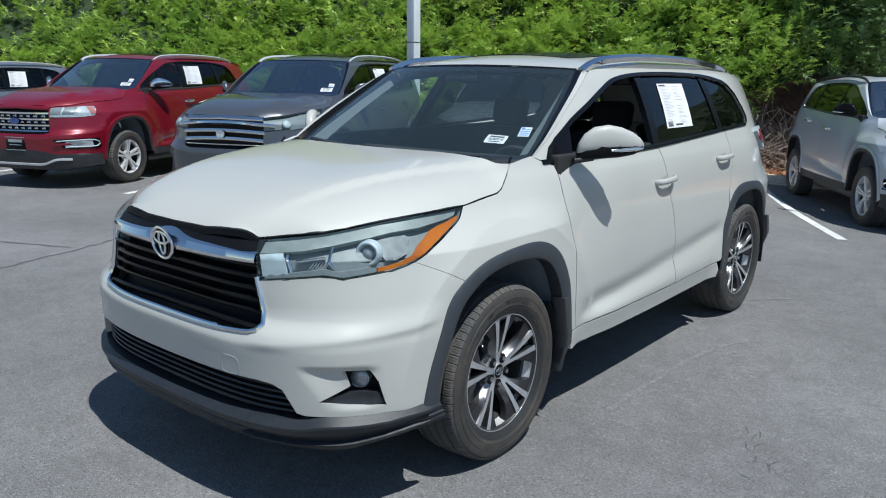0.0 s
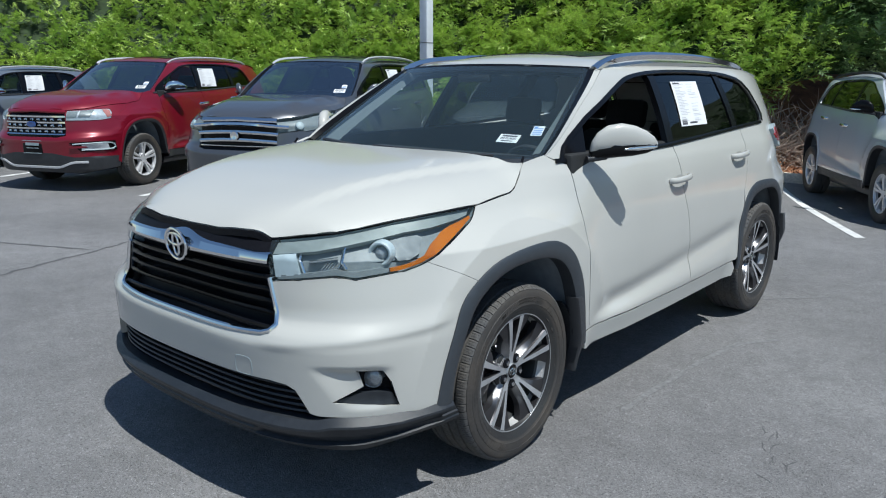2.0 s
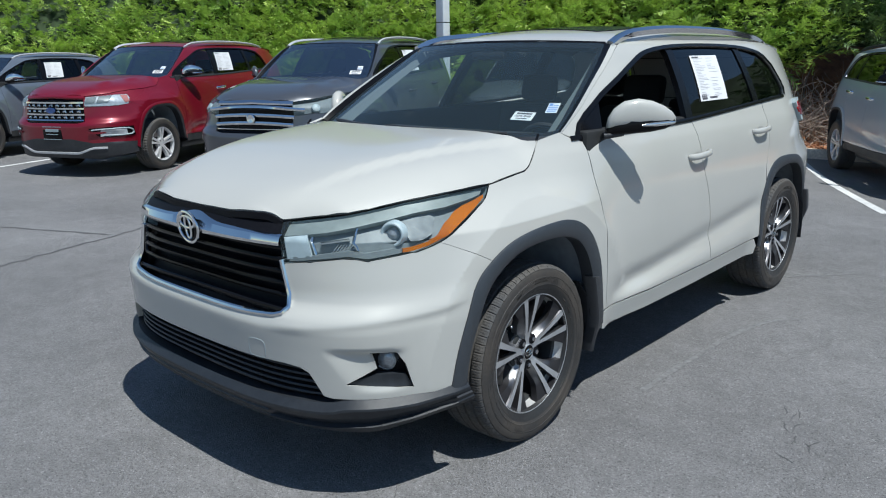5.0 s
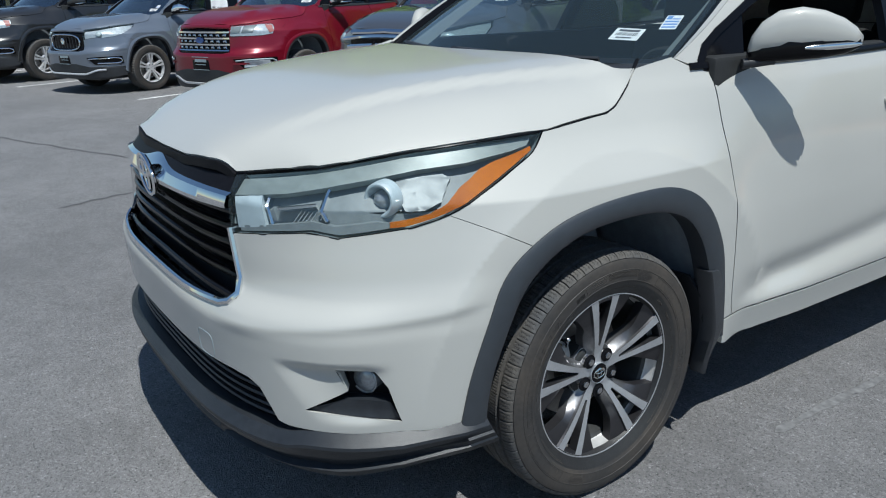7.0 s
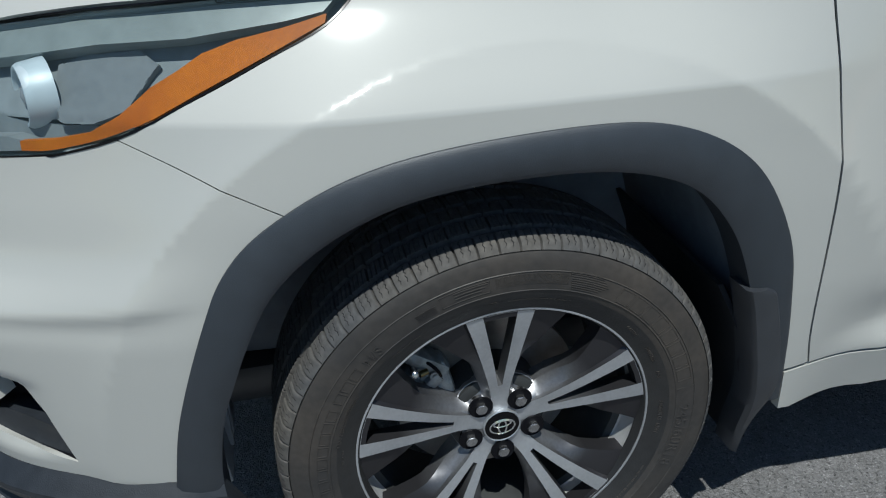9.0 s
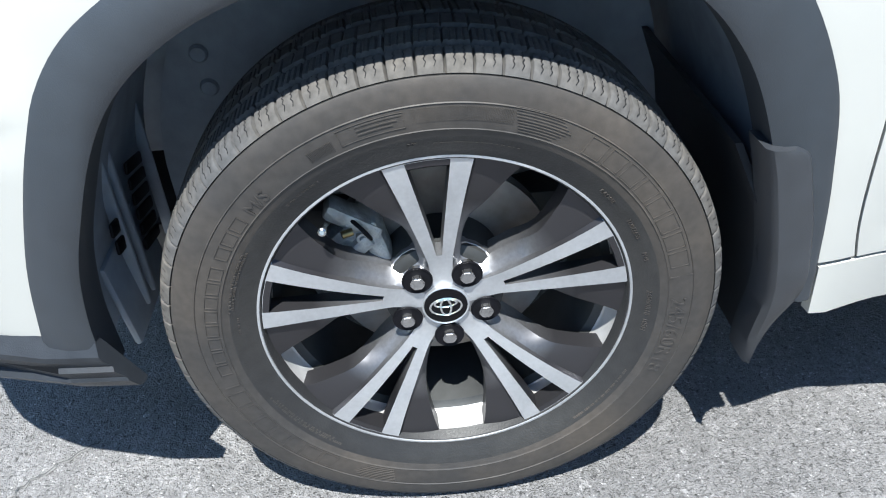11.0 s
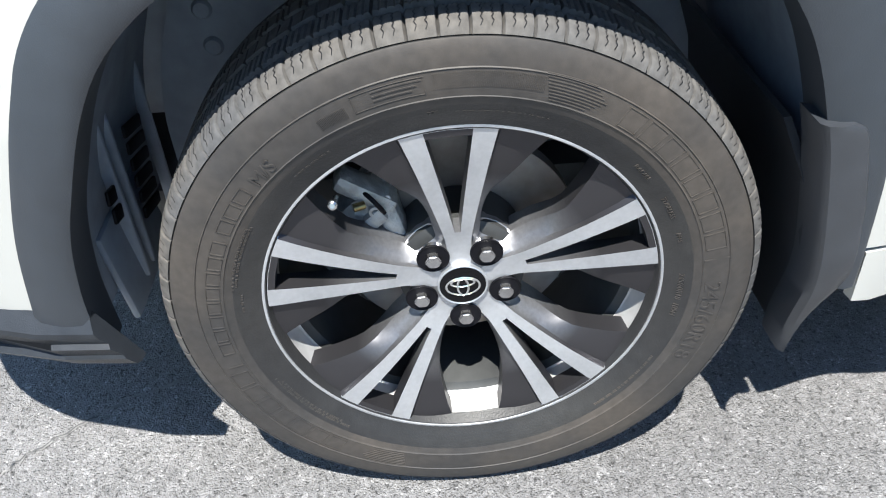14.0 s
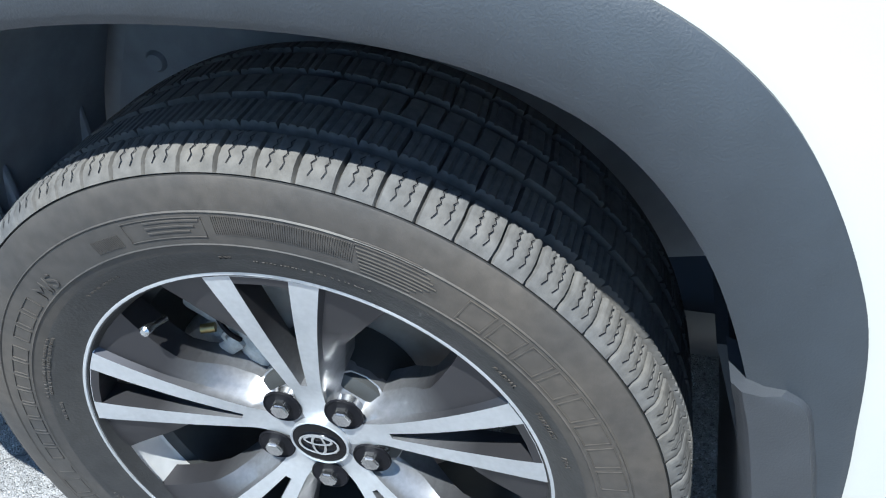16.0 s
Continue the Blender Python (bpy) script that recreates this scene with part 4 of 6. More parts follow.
SEAM_R = curve([(2.44, 1.283), (2.44, 1.08), (2.385, .90)], 4)
WTOP = curve([(.47, 1.262), (.645, 1.385), (.85, 1.475), (1.05, 1.548), (1.25, 1.605), (1.6, 1.635), (2.1, 1.640), (2.5, 1.625), (2.72, 1.595)], 4)
WEND = [(2.80, 1.565), (2.868, 1.508), (2.912, 1.41), (2.926, 1.360), (2.890, 1.318)]
CANT = curve([(.37, 1.262), (.60, 1.41), (.8, 1.53), (1.02, 1.640), (1.3, 1.672), (1.8, 1.685), (2.4, 1.680), (3.0, 1.655), (3.35, 1.60)], 4)


def between(line, lo, hi):
    return [p for p in line if lo < p[0] < hi]


FOG_HOLE = [(.735, .470), (.805, .526), (.794, .588), (.852, .582), (.872, .535), (.884, .440)]


def front_bumper_half():
    """The painted cover, from the nose's middle to the arch, round the lamp's notch and the fog lamp's hole."""
    half = F([(0, .684), (.20, .687), (.40, .694), (.49, .704), (.532, .724), (.525, .75), (.505, .81)]) + F(HEAD_LOW) + G(HEAD_CORNER)
    half += G([p for p in reversed(arch_out) if p[0] < -.30 and p[1] > .39])[::1]
    half += G([(-.508, .410)]) + F([(.892, .410), (.81, .412), (.69, .414), (.664, .421), (.645, .46), (.62, .506), (.585, .524), (.52, .530), (.20, .525), (0, .523)])
    return half


def sides(car, paint, tint, hero):
    """Wings, doors, quarters, glass, sills and flares of one car, on both flanks."""
    d = .045 if hero else .09
    wing = G(HEAD_CORNER[1:] + HEAD_REAR + [(-.10, 1.116), (0, 1.126), (.065, 1.131), (.112, 1.146), (.150, 1.169), (.190, 1.198), (.235, 1.242), (.36, 1.268), (.405, 1.243)] + SEAM_F[:-1] + [(.537, .442)])
    wing += G([(.479, .442)] + [p for p in reversed(arch_out) if p[0] > -.308 and p[1] > .445] + [(-.308, .848)])
    skin("front_wing", panel(wing, du=d * (.22 if hero else .5), dv=d * (.22 if hero else .4), gap=.0018), paint, car)
    door = G(SEAM_F[1:] + [(.80, .442), (1.2, .440)] + SEAM_M[::-1][:-1] + [(1.434, 1.238), (1.0, 1.235), (.60, 1.232), (.485, 1.228)])
    doors = skin("front_door", panel(door, du=d * .6, dv=d * .6, gap=.0022), paint, car)
    rd = G(SEAM_M[1:] + [(1.9, .445), (2.285, .455)] + [p for p in rear_out if p[0] < 2.39 and p[1] > .46] + SEAM_R[::-1] + [(2.0, 1.262), (1.437, 1.240)])
    rdoors = skin("rear_door", panel(rd, du=d * .6, dv=d * .6, gap=.0022), paint, car)
    quarter = G(SEAM_R + [p for p in rear_out if p[0] > 2.39 and p[1] > .40] + [(3.30, .40), (3.62, .42), (3.70, .62), (3.72, .85), (3.72, 1.02), (3.70, 1.12), (3.62, 1.28), (3.48, 1.48), (3.34, 1.60), (3.0, 1.655), (2.80, 1.665), (2.72, 1.60)] + WEND[:-1] + [(2.885, 1.310), (2.6, 1.293)])
    skin("rear_quarter", panel(quarter, du=d, dv=d, gap=.0022), paint, car)
    pillar = G(CANT[:-8] + [(2.80, 1.662), (2.72, 1.60)] + [p for p in WTOP[::-1][1:] if p[0] > .60] + [(.540, 1.332), (.480, 1.290), (.450, 1.250), (.41, 1.245)])
    skin("pillar_and_cant_rail", panel(pillar, du=d, dv=d), paint, car)
    if hero:
        skin("inner_rail", panel(pillar, du=d * 2, dv=d * 2, lift=-.026, depth=.002), CABIN, car)
    sill = G([(.492, .352), (.486, .437), (.575, .437), (1.0, .436), (1.6, .436), (2.235, .45), (2.27, .40), (2.25, .350), (1.4, .340), (.52, .344)])
    skin("sill", panel(sill, du=d * .6, dv=d * .6, gap=.001), paint if hero else BLACK, car)
    if hero:
        for line, w_ in (([(.537, .436), (.545, .348)], .0014), (SEAM_F, .0030), (SEAM_M, .0016), (SEAM_R, .0016), ([(y, herm((.575, 1.6, 2.23), (.4395, .4385, .452), y)) for y in np.linspace(.575, 2.23, 60)], .0006)):
            pts, ns = on_body(G(line), -.004)
            both("door_seam", sweep(pts, [(-.006, -w_), (0, -w_), (0, w_), (-.006, w_)], ns), POCKET, car)
        pts, ns = on_body(G(curve([(-.36, 1.101), (-.19, 1.110), (-.10, 1.118), (0, 1.128), (.065, 1.133), (.112, 1.148), (.150, 1.171), (.190, 1.200), (.235, 1.244), (.255, 1.268)], 5)), -.004)
        both("hood_seam", sweep(pts, [(-.008, -.004), (0, -.004), (0, .004), (-.008, .004)], ns), POCKET, car)
    # glass and its black frames
    fw = G([(.60, 1.245)] + between(WTOP, .62, 1.53) + [(1.50, 1.60), (1.40, 1.255)])
    rw = G([(1.47, 1.262), (1.56, 1.620)] + between(WTOP, 1.58, 2.36) + [(2.38, 1.615), (2.345, 1.295)])
    qw = G([(2.42, 1.305), (2.46, 1.61)] + between(WTOP, 2.48, 2.74) + WEND)
    glazing = []
    if hero:
        glazing += skin("front_window", panel(fw, du=.1, dv=.1, lift=-.012, depth=.003), GLASS, car, "clear front passenger window", left=False)
    else:
        glazing += skin("front_window", panel(fw, du=.15, dv=.15, lift=-.012, depth=.003), GLASS, car)
    glazing += skin("rear_window", panel(rw, du=.1, dv=.1, lift=-.012, depth=.003), tint, car)
    glazing += skin("quarter_window", panel(qw, du=.1, dv=.1, lift=-.012, depth=.003), tint, car)
    for g in glazing:
        g.visible_shadow = False
    frame = lambda pts, name="window_frame": skin(name, panel(G(pts), du=.08, dv=.08, lift=-.006, depth=.03), GLOSSBLACK, car)
    frame([(1.40, 1.243), (1.50, 1.64), (1.575, 1.64), (1.475, 1.243)], "b_pillar")
    frame([(2.345, 1.275), (2.385, 1.64), (2.46, 1.63), (2.425, 1.285)], "c_pillar")
    frame([(.452, 1.232), (.456, 1.250), (.482, 1.288), (.540, 1.330), (.650, 1.388), (.665, 1.38), (.620, 1.235)], "mirror_sail")
    low, n = on_body(G(curve([(.41, 1.236), (1.0, 1.242), (1.45, 1.250), (2.0, 1.272), (2.45, 1.292), (2.84, 1.307)], 8)), .001)
    both("belt_moulding", sweep(low, [(0, -.012), (.006, -.010), (.008, 0), (.006, .010), (0, .012)], n), BLACK if not hero else GLOSSBLACK, car)
    low, n = on_body(G([(.50, 1.226), (.462, 1.234), (.455, 1.250), (.480, 1.290), (.540, 1.332)] + WTOP[4:-1] + [(2.74, 1.590)] + WEND), -.001)
    both("window_seal", sweep(low, [(0, -.015), (.004, -.013), (.004, .010), (0, .012)], n), GLOSSBLACK, car)
    # flares, liners, flaps
    for outer, inner, cy in ((arch_out, arch_in, 0), (rear_out, rear_in, BASE)):
        verts, faces = [], []
        for (ya, za), (yb, zb) in zip(outer, inner):
            (pa, pb), (na_, nb) = on_body([gy(ya, za), gy(yb, zb)])
            nm = (na_ + nb).normalized()
            pa = pa + (pa - pb).normalized() * .004
            verts += [pa - na_ * .004, pa + na_ * .006, pa.lerp(pb, .12) + nm * .0105, pa.lerp(pb, .5) + nm * .0125, pa.lerp(pb, .86) + nm * .0095, pb + nb * .004, pb - Vector((.025, 0, 0)), pb - Vector((.056 if hero else .09, 0, 0))]
        m = 8
        quads = lambda lo, hi: [(i * m + q, i * m + q + 1, (i + 1) * m + q + 1, (i + 1) * m + q)[::-1] for i in range(len(outer) - 1) for q in range(lo, hi)]
        if hero:
            both("arch_flare", (verts, quads(0, m - 1)), FLARE, car, "dark grey plastic arch flare", angle=50)
        else:
            both("arch_flare", (verts, quads(0, 3)), paint, car, "painted arch", angle=50)
            both("arch_trim", (verts, quads(3, m - 1)), BLACK, car, "black arch trim", angle=50)
        # liner: a ribbed shell over the wheel
        verts, faces = [], []
        for (yb, zb) in inner:
            w = Vector((yb - cy, zb - .372)).normalized() * .035
            for k, x in enumerate((.905, .86, .80, .74, .68, .62, .56, .50)):
                grow = .8 if hero else (1.0 if k % 2 else .55)
                verts.append((x, yb + w.x * grow, zb + w.y * grow))
        faces = [(i * 8 + q, i * 8 + q + 1, (i + 1) * 8 + q + 1, (i + 1) * 8 + q) for i in range(len(inner) - 1) for q in range(7)]
        verts2 = [(.505, cy, .30)] + [(.505, y, z) for y, z in inner]
        faces2 = [(0, i, i + 1) for i in range(1, len(verts2) - 1)]
        liners = both("wheel_liner", joined((verts, faces), (verts2, faces2)), LINER, car)
        if hero and not cy:
            # vent slots, ribs and push clips of the front liner
            b = bmesh.new()
            box(b, .20, .012, .15, (.715, -.470, .350), .005, pose(0, 0, 0, 6))
            part("air_deflector", b, LINER, liners[0])
            for i in range(6):
                b = bmesh.new()
                box(b, .072, .006, .019, (.640 + .004 * i, -.4535, .497 - .0255 * i), .0028, pose(0, 0, 0, 0, -14, 0))
                part("vent_slot", b, POCKET, liners[0])
            for i in range(2):
                b = bmesh.new()
                box(b, .030, .006, .022, (.777, -.4535, .470 - .030 * i), .0028, pose(0, 0, 0, 0, -14, 0))
                part("vent_slot", b, POCKET, liners[0])
            for x_ in (.555, .712, .745):
                b = bmesh.new()
                box(b, .010, .020, .30, (x_, -.462, .45), .004)
                part("liner_rib", b, LINER, liners[0])
            for y_, z_ in ((-.350, .612), (-.345, .552)):
                v, f = lathe([(.512, .003), (.512, .012), (.506, .016), (.49, .017)], 16)
                shape("push_clip", [(x_, y_ + a_, z_ + b_) for x_, a_, b_ in v], [tuple(reversed(q)) for q in f], LINER, liners[0])
    return doors, rdoors


def hull(car, paint, tint, hero):
    """Hood, roof, screen, tail, floor: the parts on the middle line."""
    d = .05 if hero else .1
    right = [(0, -.948), (.20, -.945), (.34, -.925)] + [tuple(p) for p in curve([(e.x, e.y) for e in EDGE], 3)] + [(.60, .175), (.3, .14), (0, .128)]
    outline = right + [(-x, y) for x, y in reversed(right[1:-1])]
    skin("hood", panel(outline, hood, du=.022 if hero else d, dv=.03 if hero else d, gap=.003, depth=.022), paint, car, right=False)
    top = [(0, .888), (.3, .912), (.5, .962), (.625, 1.018), (.635, 1.3), (.62, 2.4), (.61, 3.0), (.58, 3.45), (.3, 3.52), (0, 3.54)]
    outline = top + [(-x, y) for x, y in reversed(top[1:-1])]
    skin("roof", panel(outline, roof, du=d * 2, dv=d * 2, depth=.03), paint, car, right=False)
    if hero:
        skin("headliner", panel(outline, roof, du=d * 3, dv=d * 3, lift=-.045, depth=.004), CABIN, car, "dark headliner", right=False)
    skin("sunroof", panel([(-.40, 1.28), (.40, 1.28), (.42, 1.40), (.42, 1.80), (-.42, 1.80), (-.42, 1.40)], roof, du=.1, dv=.1, lift=.004), GLOSSBLACK, car, right=False)
    edge = [(-1, .03), (-1, .97), (-.97, 1), (0, 1), (.97, 1), (1, .97), (1, .03), (.97, 0), (0, 0), (-.97, 0)]
    ws = skin("windscreen", panel(edge, shield, du=.1, dv=.1, depth=.005), SHIELD if hero else FARSHIELD, car, right=False)[0]
    ws.visible_shadow = False
    side = [(p[0], p[1]) for p in CANT if p[0] < 1.03]
    verts = []
    for i, (y, z) in enumerate(side):
        v = i / (len(side) - 1)
        a, c = shield(.995, v), body(*gy(y, z))
        verts += [a - Vector((0, -.01, .012)), a + Vector((0, 0, .003)), a.lerp(c, .5) + Vector((.004, -.006, .006)), c - Vector((.002, 0, 0))]
    quads = lambda qs: [(i * 4 + q, (i + 1) * 4 + q, (i + 1) * 4 + q + 1, i * 4 + q + 1) for i in range(len(side) - 1) for q in qs]
    if hero:
        # grey lining inside the screen pillars
        inner = []
        for v in np.linspace(.04, 1.0, 12):
            a, c = shield(.99, v) - Vector((0, -.012, .02)), shield(.885 - .03 * (1 - v), v) - Vector((0, -.07, .035))
            inner += [a, a.lerp(c, .5) - Vector((.012, 0, 0)), c]
        both("pillar_lining", (inner, [(i * 3 + q, i * 3 + q + 1, i * 3 + q + 4, i * 3 + q + 3) for i in range(11) for q in range(2)]), LINING, car, "grey pillar lining")
    both("pillar_trim", (verts, quads((2,))), paint, car, angle=50)
    both("screen_moulding", (verts, quads((0, 1))), GLOSSBLACK, car, angle=50)
    inner = [(-.965, .075), (-.95, .92), (-.90, .955), (0, .962), (.90, .955), (.95, .92), (.965, .075), (.90, .045), (0, .040), (-.90, .045)]
    skin("screen_frit", panel(edge, shield, du=.1, dv=.1, lift=-.007, depth=.001, holes=[inner]), POCKET, car, right=False)
    line = curve([(-.985, .0), (-.99, .25), (-.99, .5), (-.99, .75), (-.985, 1.0)], 5)
    for k in (1, -1):
        pts = [shield(-a * k, v) - Vector((0, 0, .004)) for a, v in line]
        shape("screen_border", *sweep(pts, [(0, -.02), (.003, -.02), (.003, .02), (0, .02)], [(0, -.6, .8)] * len(pts)), GLOSSBLACK, car)
    pts = [shield(a, .985) - Vector((0, 0, .005)) for a in np.linspace(-.99, .99, 21)]
    shape("screen_header", *sweep(pts, [(0, -.03), (.003, -.03), (.003, .03), (0, .03)], [(0, -.6, .8)] * 21), GLOSSBLACK, car)
    cowl = panel([(-.73, .17), (-.4, .13), (0, .11), (.4, .13), (.73, .17), (.76, .36), (.74, .42), (.4, .32), (0, .27), (-.4, .32), (-.74, .42), (-.76, .36)],
                 lambda x, y: Vector((x, y, 1.20 + .045 * step(.15, .4, y))), du=.2, dv=.1)
    skin("cowl", cowl, BLACK, car, right=False)
    tail = [(-.60, .40), (.60, .40), (.64, .9), (.62, 1.2), (.58, 1.55), (.5, 1.62), (-.5, 1.62), (-.58, 1.55), (-.62, 1.2), (-.64, .9)]
    skin("tailgate", panel(tail, lambda x, z: Vector((x, 3.72 - .05 * (x / .8) ** 2 - .38 * step(1.1, 1.75, z), z)), du=.2, dv=.15, flip=True), paint, car, right=False)
    skin("rear_glass", panel([(-.60, 1.23), (.60, 1.23), (.55, 1.56), (-.55, 1.56)], lambda x, z: Vector((x, 3.72 - .05 * (x / .8) ** 2 - .38 * step(1.1, 1.75, z), z)), du=.2, dv=.1, lift=.004, flip=True), GLOSSBLACK, car, right=False)
    b = bmesh.new()
    box(b, 1.10, 4.3, .10, (0, 1.35, .27), .03)
    box(b, 1.62, 1.70, .10, (0, 1.39, .29), .03)
    part("underbody", b, FLAP, car)
    b = bmesh.new()
    box(b, 1.50, .05, .80, (0, .52, .80), .01)
    box(b, .92, 1.1, .45, (0, -.28, .62), .05)
    part("firewall", b, LINER, car)
    for k in (1, -1):
        b = bmesh.new()
        box(b, .07, 2.3, .86, (k * .828, 1.62, .835), .02)
        part("door_card", b, CABIN, car)


def cabin(car, wheel_left=True):
    b = bmesh.new()
    box(b, 1.46, .42, .20, (0, .66, 1.10), .06)
    box(b, 1.40, .30, .28, (0, .74, .95), .05)
    box(b, .36, .16, .07, (.37, .70, 1.175), .03)
    part("dashboard", b, CABIN, car, "dark dashboard")
    for k in (1, -1):
        for y, tilt in ((1.45, 12), (2.35, 14)):
            s = new("seat")
            s.parent = car
            b = bmesh.new()
            box(b, .50, .50, .16, (k * .38, y, .62), .05)
            part("cushion", b, SEAT, s)
            b = bmesh.new()
            box(b, .48, .14, .62, (k * .38, y + .30, .98), .05, pose(0, 0, 0, -tilt))
            part("backrest", b, SEAT, s)
            b = bmesh.new()
            box(b, .26, .09, .18, (k * .38, y + .42, 1.38), .04, pose(0, 0, 0, -tilt))
            part("headrest", b, SEAT, s)
    path = [(.37 + .185 * math.cos(t), .93 - .09 * math.sin(t), 1.08 + .16 * math.sin(t)) for t in np.linspace(0, 2 * math.pi, 33)[:-1]]
    sw = shape("steering_wheel", *sweep(path, oval(.016, .016, 8), [(0, 1, .5)] * 32, closed=True), CABIN, car)
    b = bmesh.new()
    box(b, .30, .03, .05, (.37, .92, 1.08), .012)
    box(b, .13, .05, .12, (.37, .92, 1.07), .025)
    part("wheel_hub", b, CABIN, sw)
    b = bmesh.new()
    box(b, .22, .03, .045, (0, .86, 1.60), .014)
    box(b, .03, .03, .03, (0, .88, 1.625), .008)
    part("inside_mirror", b, CABIN, car)


def mirror_of(car, paint, hero):
    """Door mirrors, swept back: a painted cap over a black shell on an arm, with a lamp along the front edge."""
    for k in (1, -1):
        mir = new("door_mirror")
        mir.parent = car

        def along(t, out, up):
            return Vector((k * (.905 + .20 * t + .745 * out), .568 + .235 * t - .667 * out, up))

        def loft(sections):
            verts, n = [], 20
            for t, off, z, a, b, p in sections:
                for q in range(n):
                    w = 2 * math.pi * q / n
                    c, d = math.cos(w), math.sin(w)
                    verts.append(along(t, off + .44 * a * math.copysign(abs(c) ** p, c), z + b * math.copysign(abs(d) ** p, d)))
            m = len(sections)
            faces = [(i * n + q, i * n + (q + 1) % n, (i + 1) * n + (q + 1) % n, (i + 1) * n + q) for i in range(m - 1) for q in range(n)]
            faces += [tuple(range(n - 1, -1, -1)), tuple((m - 1) * n + q for q in range(n))]
            return verts, [f if k == -1 else tuple(reversed(f)) for f in faces]

        shape("cap", *loft([(-.02, -.005, 1.282, .020, .010, .9), (.0, 0, 1.298, .045, .024, .85), (.08, .002, 1.318, .062, .044, .8), (.22, .004, 1.333, .072, .060, .78), (.42, .004, 1.339, .076, .064, .78), (.62, .002, 1.335, .074, .057, .78),
                            (.80, -.004, 1.325, .064, .044, .8), (.93, -.012, 1.314, .046, .028, .85), (1.0, -.020, 1.306, .024, .013, .9)]), paint, mir, angle=60)
        shape("shell", *loft([(-.02, -.01, 1.262, .034, .022, .8), (.08, -.004, 1.275, .064, .033, .78), (.3, .0, 1.287, .080, .042, .75), (.6, -.002, 1.291, .080, .040, .75), (.82, -.008, 1.292, .068, .030, .75), (.97, -.018, 1.296, .042, .017, .8)]), GLOSSBLACK, mir, angle=60)
        shape("arm", *loft([(-.06, -.015, 1.238, .05, .015, .8), (.03, -.008, 1.242, .05, .015, .8), (.22, -.004, 1.248, .042, .012, .8)]), BLACK, mir, angle=60)
        pts = [along(t, .034 - .035 * max(0, t - .55) ** 2 * 4, 1.278 + .016 * t) for t in np.linspace(.45, .97, 9)]
        way = along(0, 1, 0) - along(0, 0, 0)
        shape("turn_lamp", *sweep(pts, oval(.006, .009, 8), [way] * 9, sizes=[.4, .7, .9, 1, 1, 1, .95, .8, .4]), REFLECT, mir)
        b = bmesh.new()
        box(b, .004, .19, .10, (0, 0, 0), .001)
        bmesh.ops.transform(b, matrix=Matrix.Translation(along(.48, -.031, 1.318)) @ Matrix.Rotation(k * radians(-41.8), 4, "Z"), verts=b.verts)
        part("mirror_glass", b, REFLECT, mir)


def rails(car, mat, hero):
    for k in (1, -1):
        line = curve([(.655, .985, 1.655), (.650, 1.10, 1.695), (.642, 1.28, 1.722), (.635, 1.7, 1.742), (.630, 2.3, 1.740), (.622, 2.8, 1.715), (.605, 3.05, 1.68), (.60, 3.14, 1.65)], 6)
        pts = [(k * x, y, z) for x, y, z in line]
        shape("roof_rail", *sweep(pts, [(o_ * (.75 if hero else .6) - (.006 if hero else 0), c_ * (.8 if hero else .55)) for o_, c_ in ((-.030, -.024), (.004, -.024), (.014, -.014), (.016, .006), (.008, .020), (-.030, .022))], [(k * .45, 0, .90)] * len(pts)), mat, car, "bright satin roof rail" if hero else "")


def handles(door_list, at, paint):
    for ob in door_list:
        k = 1 if ob.data.vertices[0].co.x > 0 else -1
        y, z = at
        p = body(*gy(y, z))
        pts = [(k * (p.x + o), y + dy, z + dz) for dy, o, dz in ((-.115, .000, -.006), (-.095, .022, -.003), (-.05, .036, 0), (.03, .038, .004), (.085, .030, .006), (.108, .002, .007))]
        shape("handle", *sweep(curve(pts, 3), oval(.010, .017, 10), [(k, 0, 0)] * 16, sizes=[.7] + [1] * 14 + [.7]), paint, ob)
        v, f = lathe([(0, .001), (-.004, .02), (-.001, .03)], 24)
        shape("handle_cup", [(k * (p.x + .0035 + .2 * q[0]), y + q[1] * 2.2, z - .012 + q[2] * 1.15) for q in v], [f_ if k == -1 else tuple(reversed(f_)) for f_ in f], paint, ob)


def settle(car):
    """Settles all parts that were not settled as they were made."""
    for o in car.children_recursive:
        if o.type == "MESH" and "settled" not in o.data and o.parent.name.split(".")[0] not in ("wheel", "tyre", "hub_cap", "emblem"):
            for v in o.data.vertices:
                v.co = settled(v.co)


# ---------------------------------------------------------------- the white car
def strip(line, prof, mat, car, name, lift=0.0, label="", mirror=True, angle=35):
    pts, ns = on_body(line, lift)
    vf = sweep(pts, prof, ns)
    if mirror:
        return both(name, vf, mat, car, label, angle)
    return shape(name, *vf, mat, car, label, angle=angle)


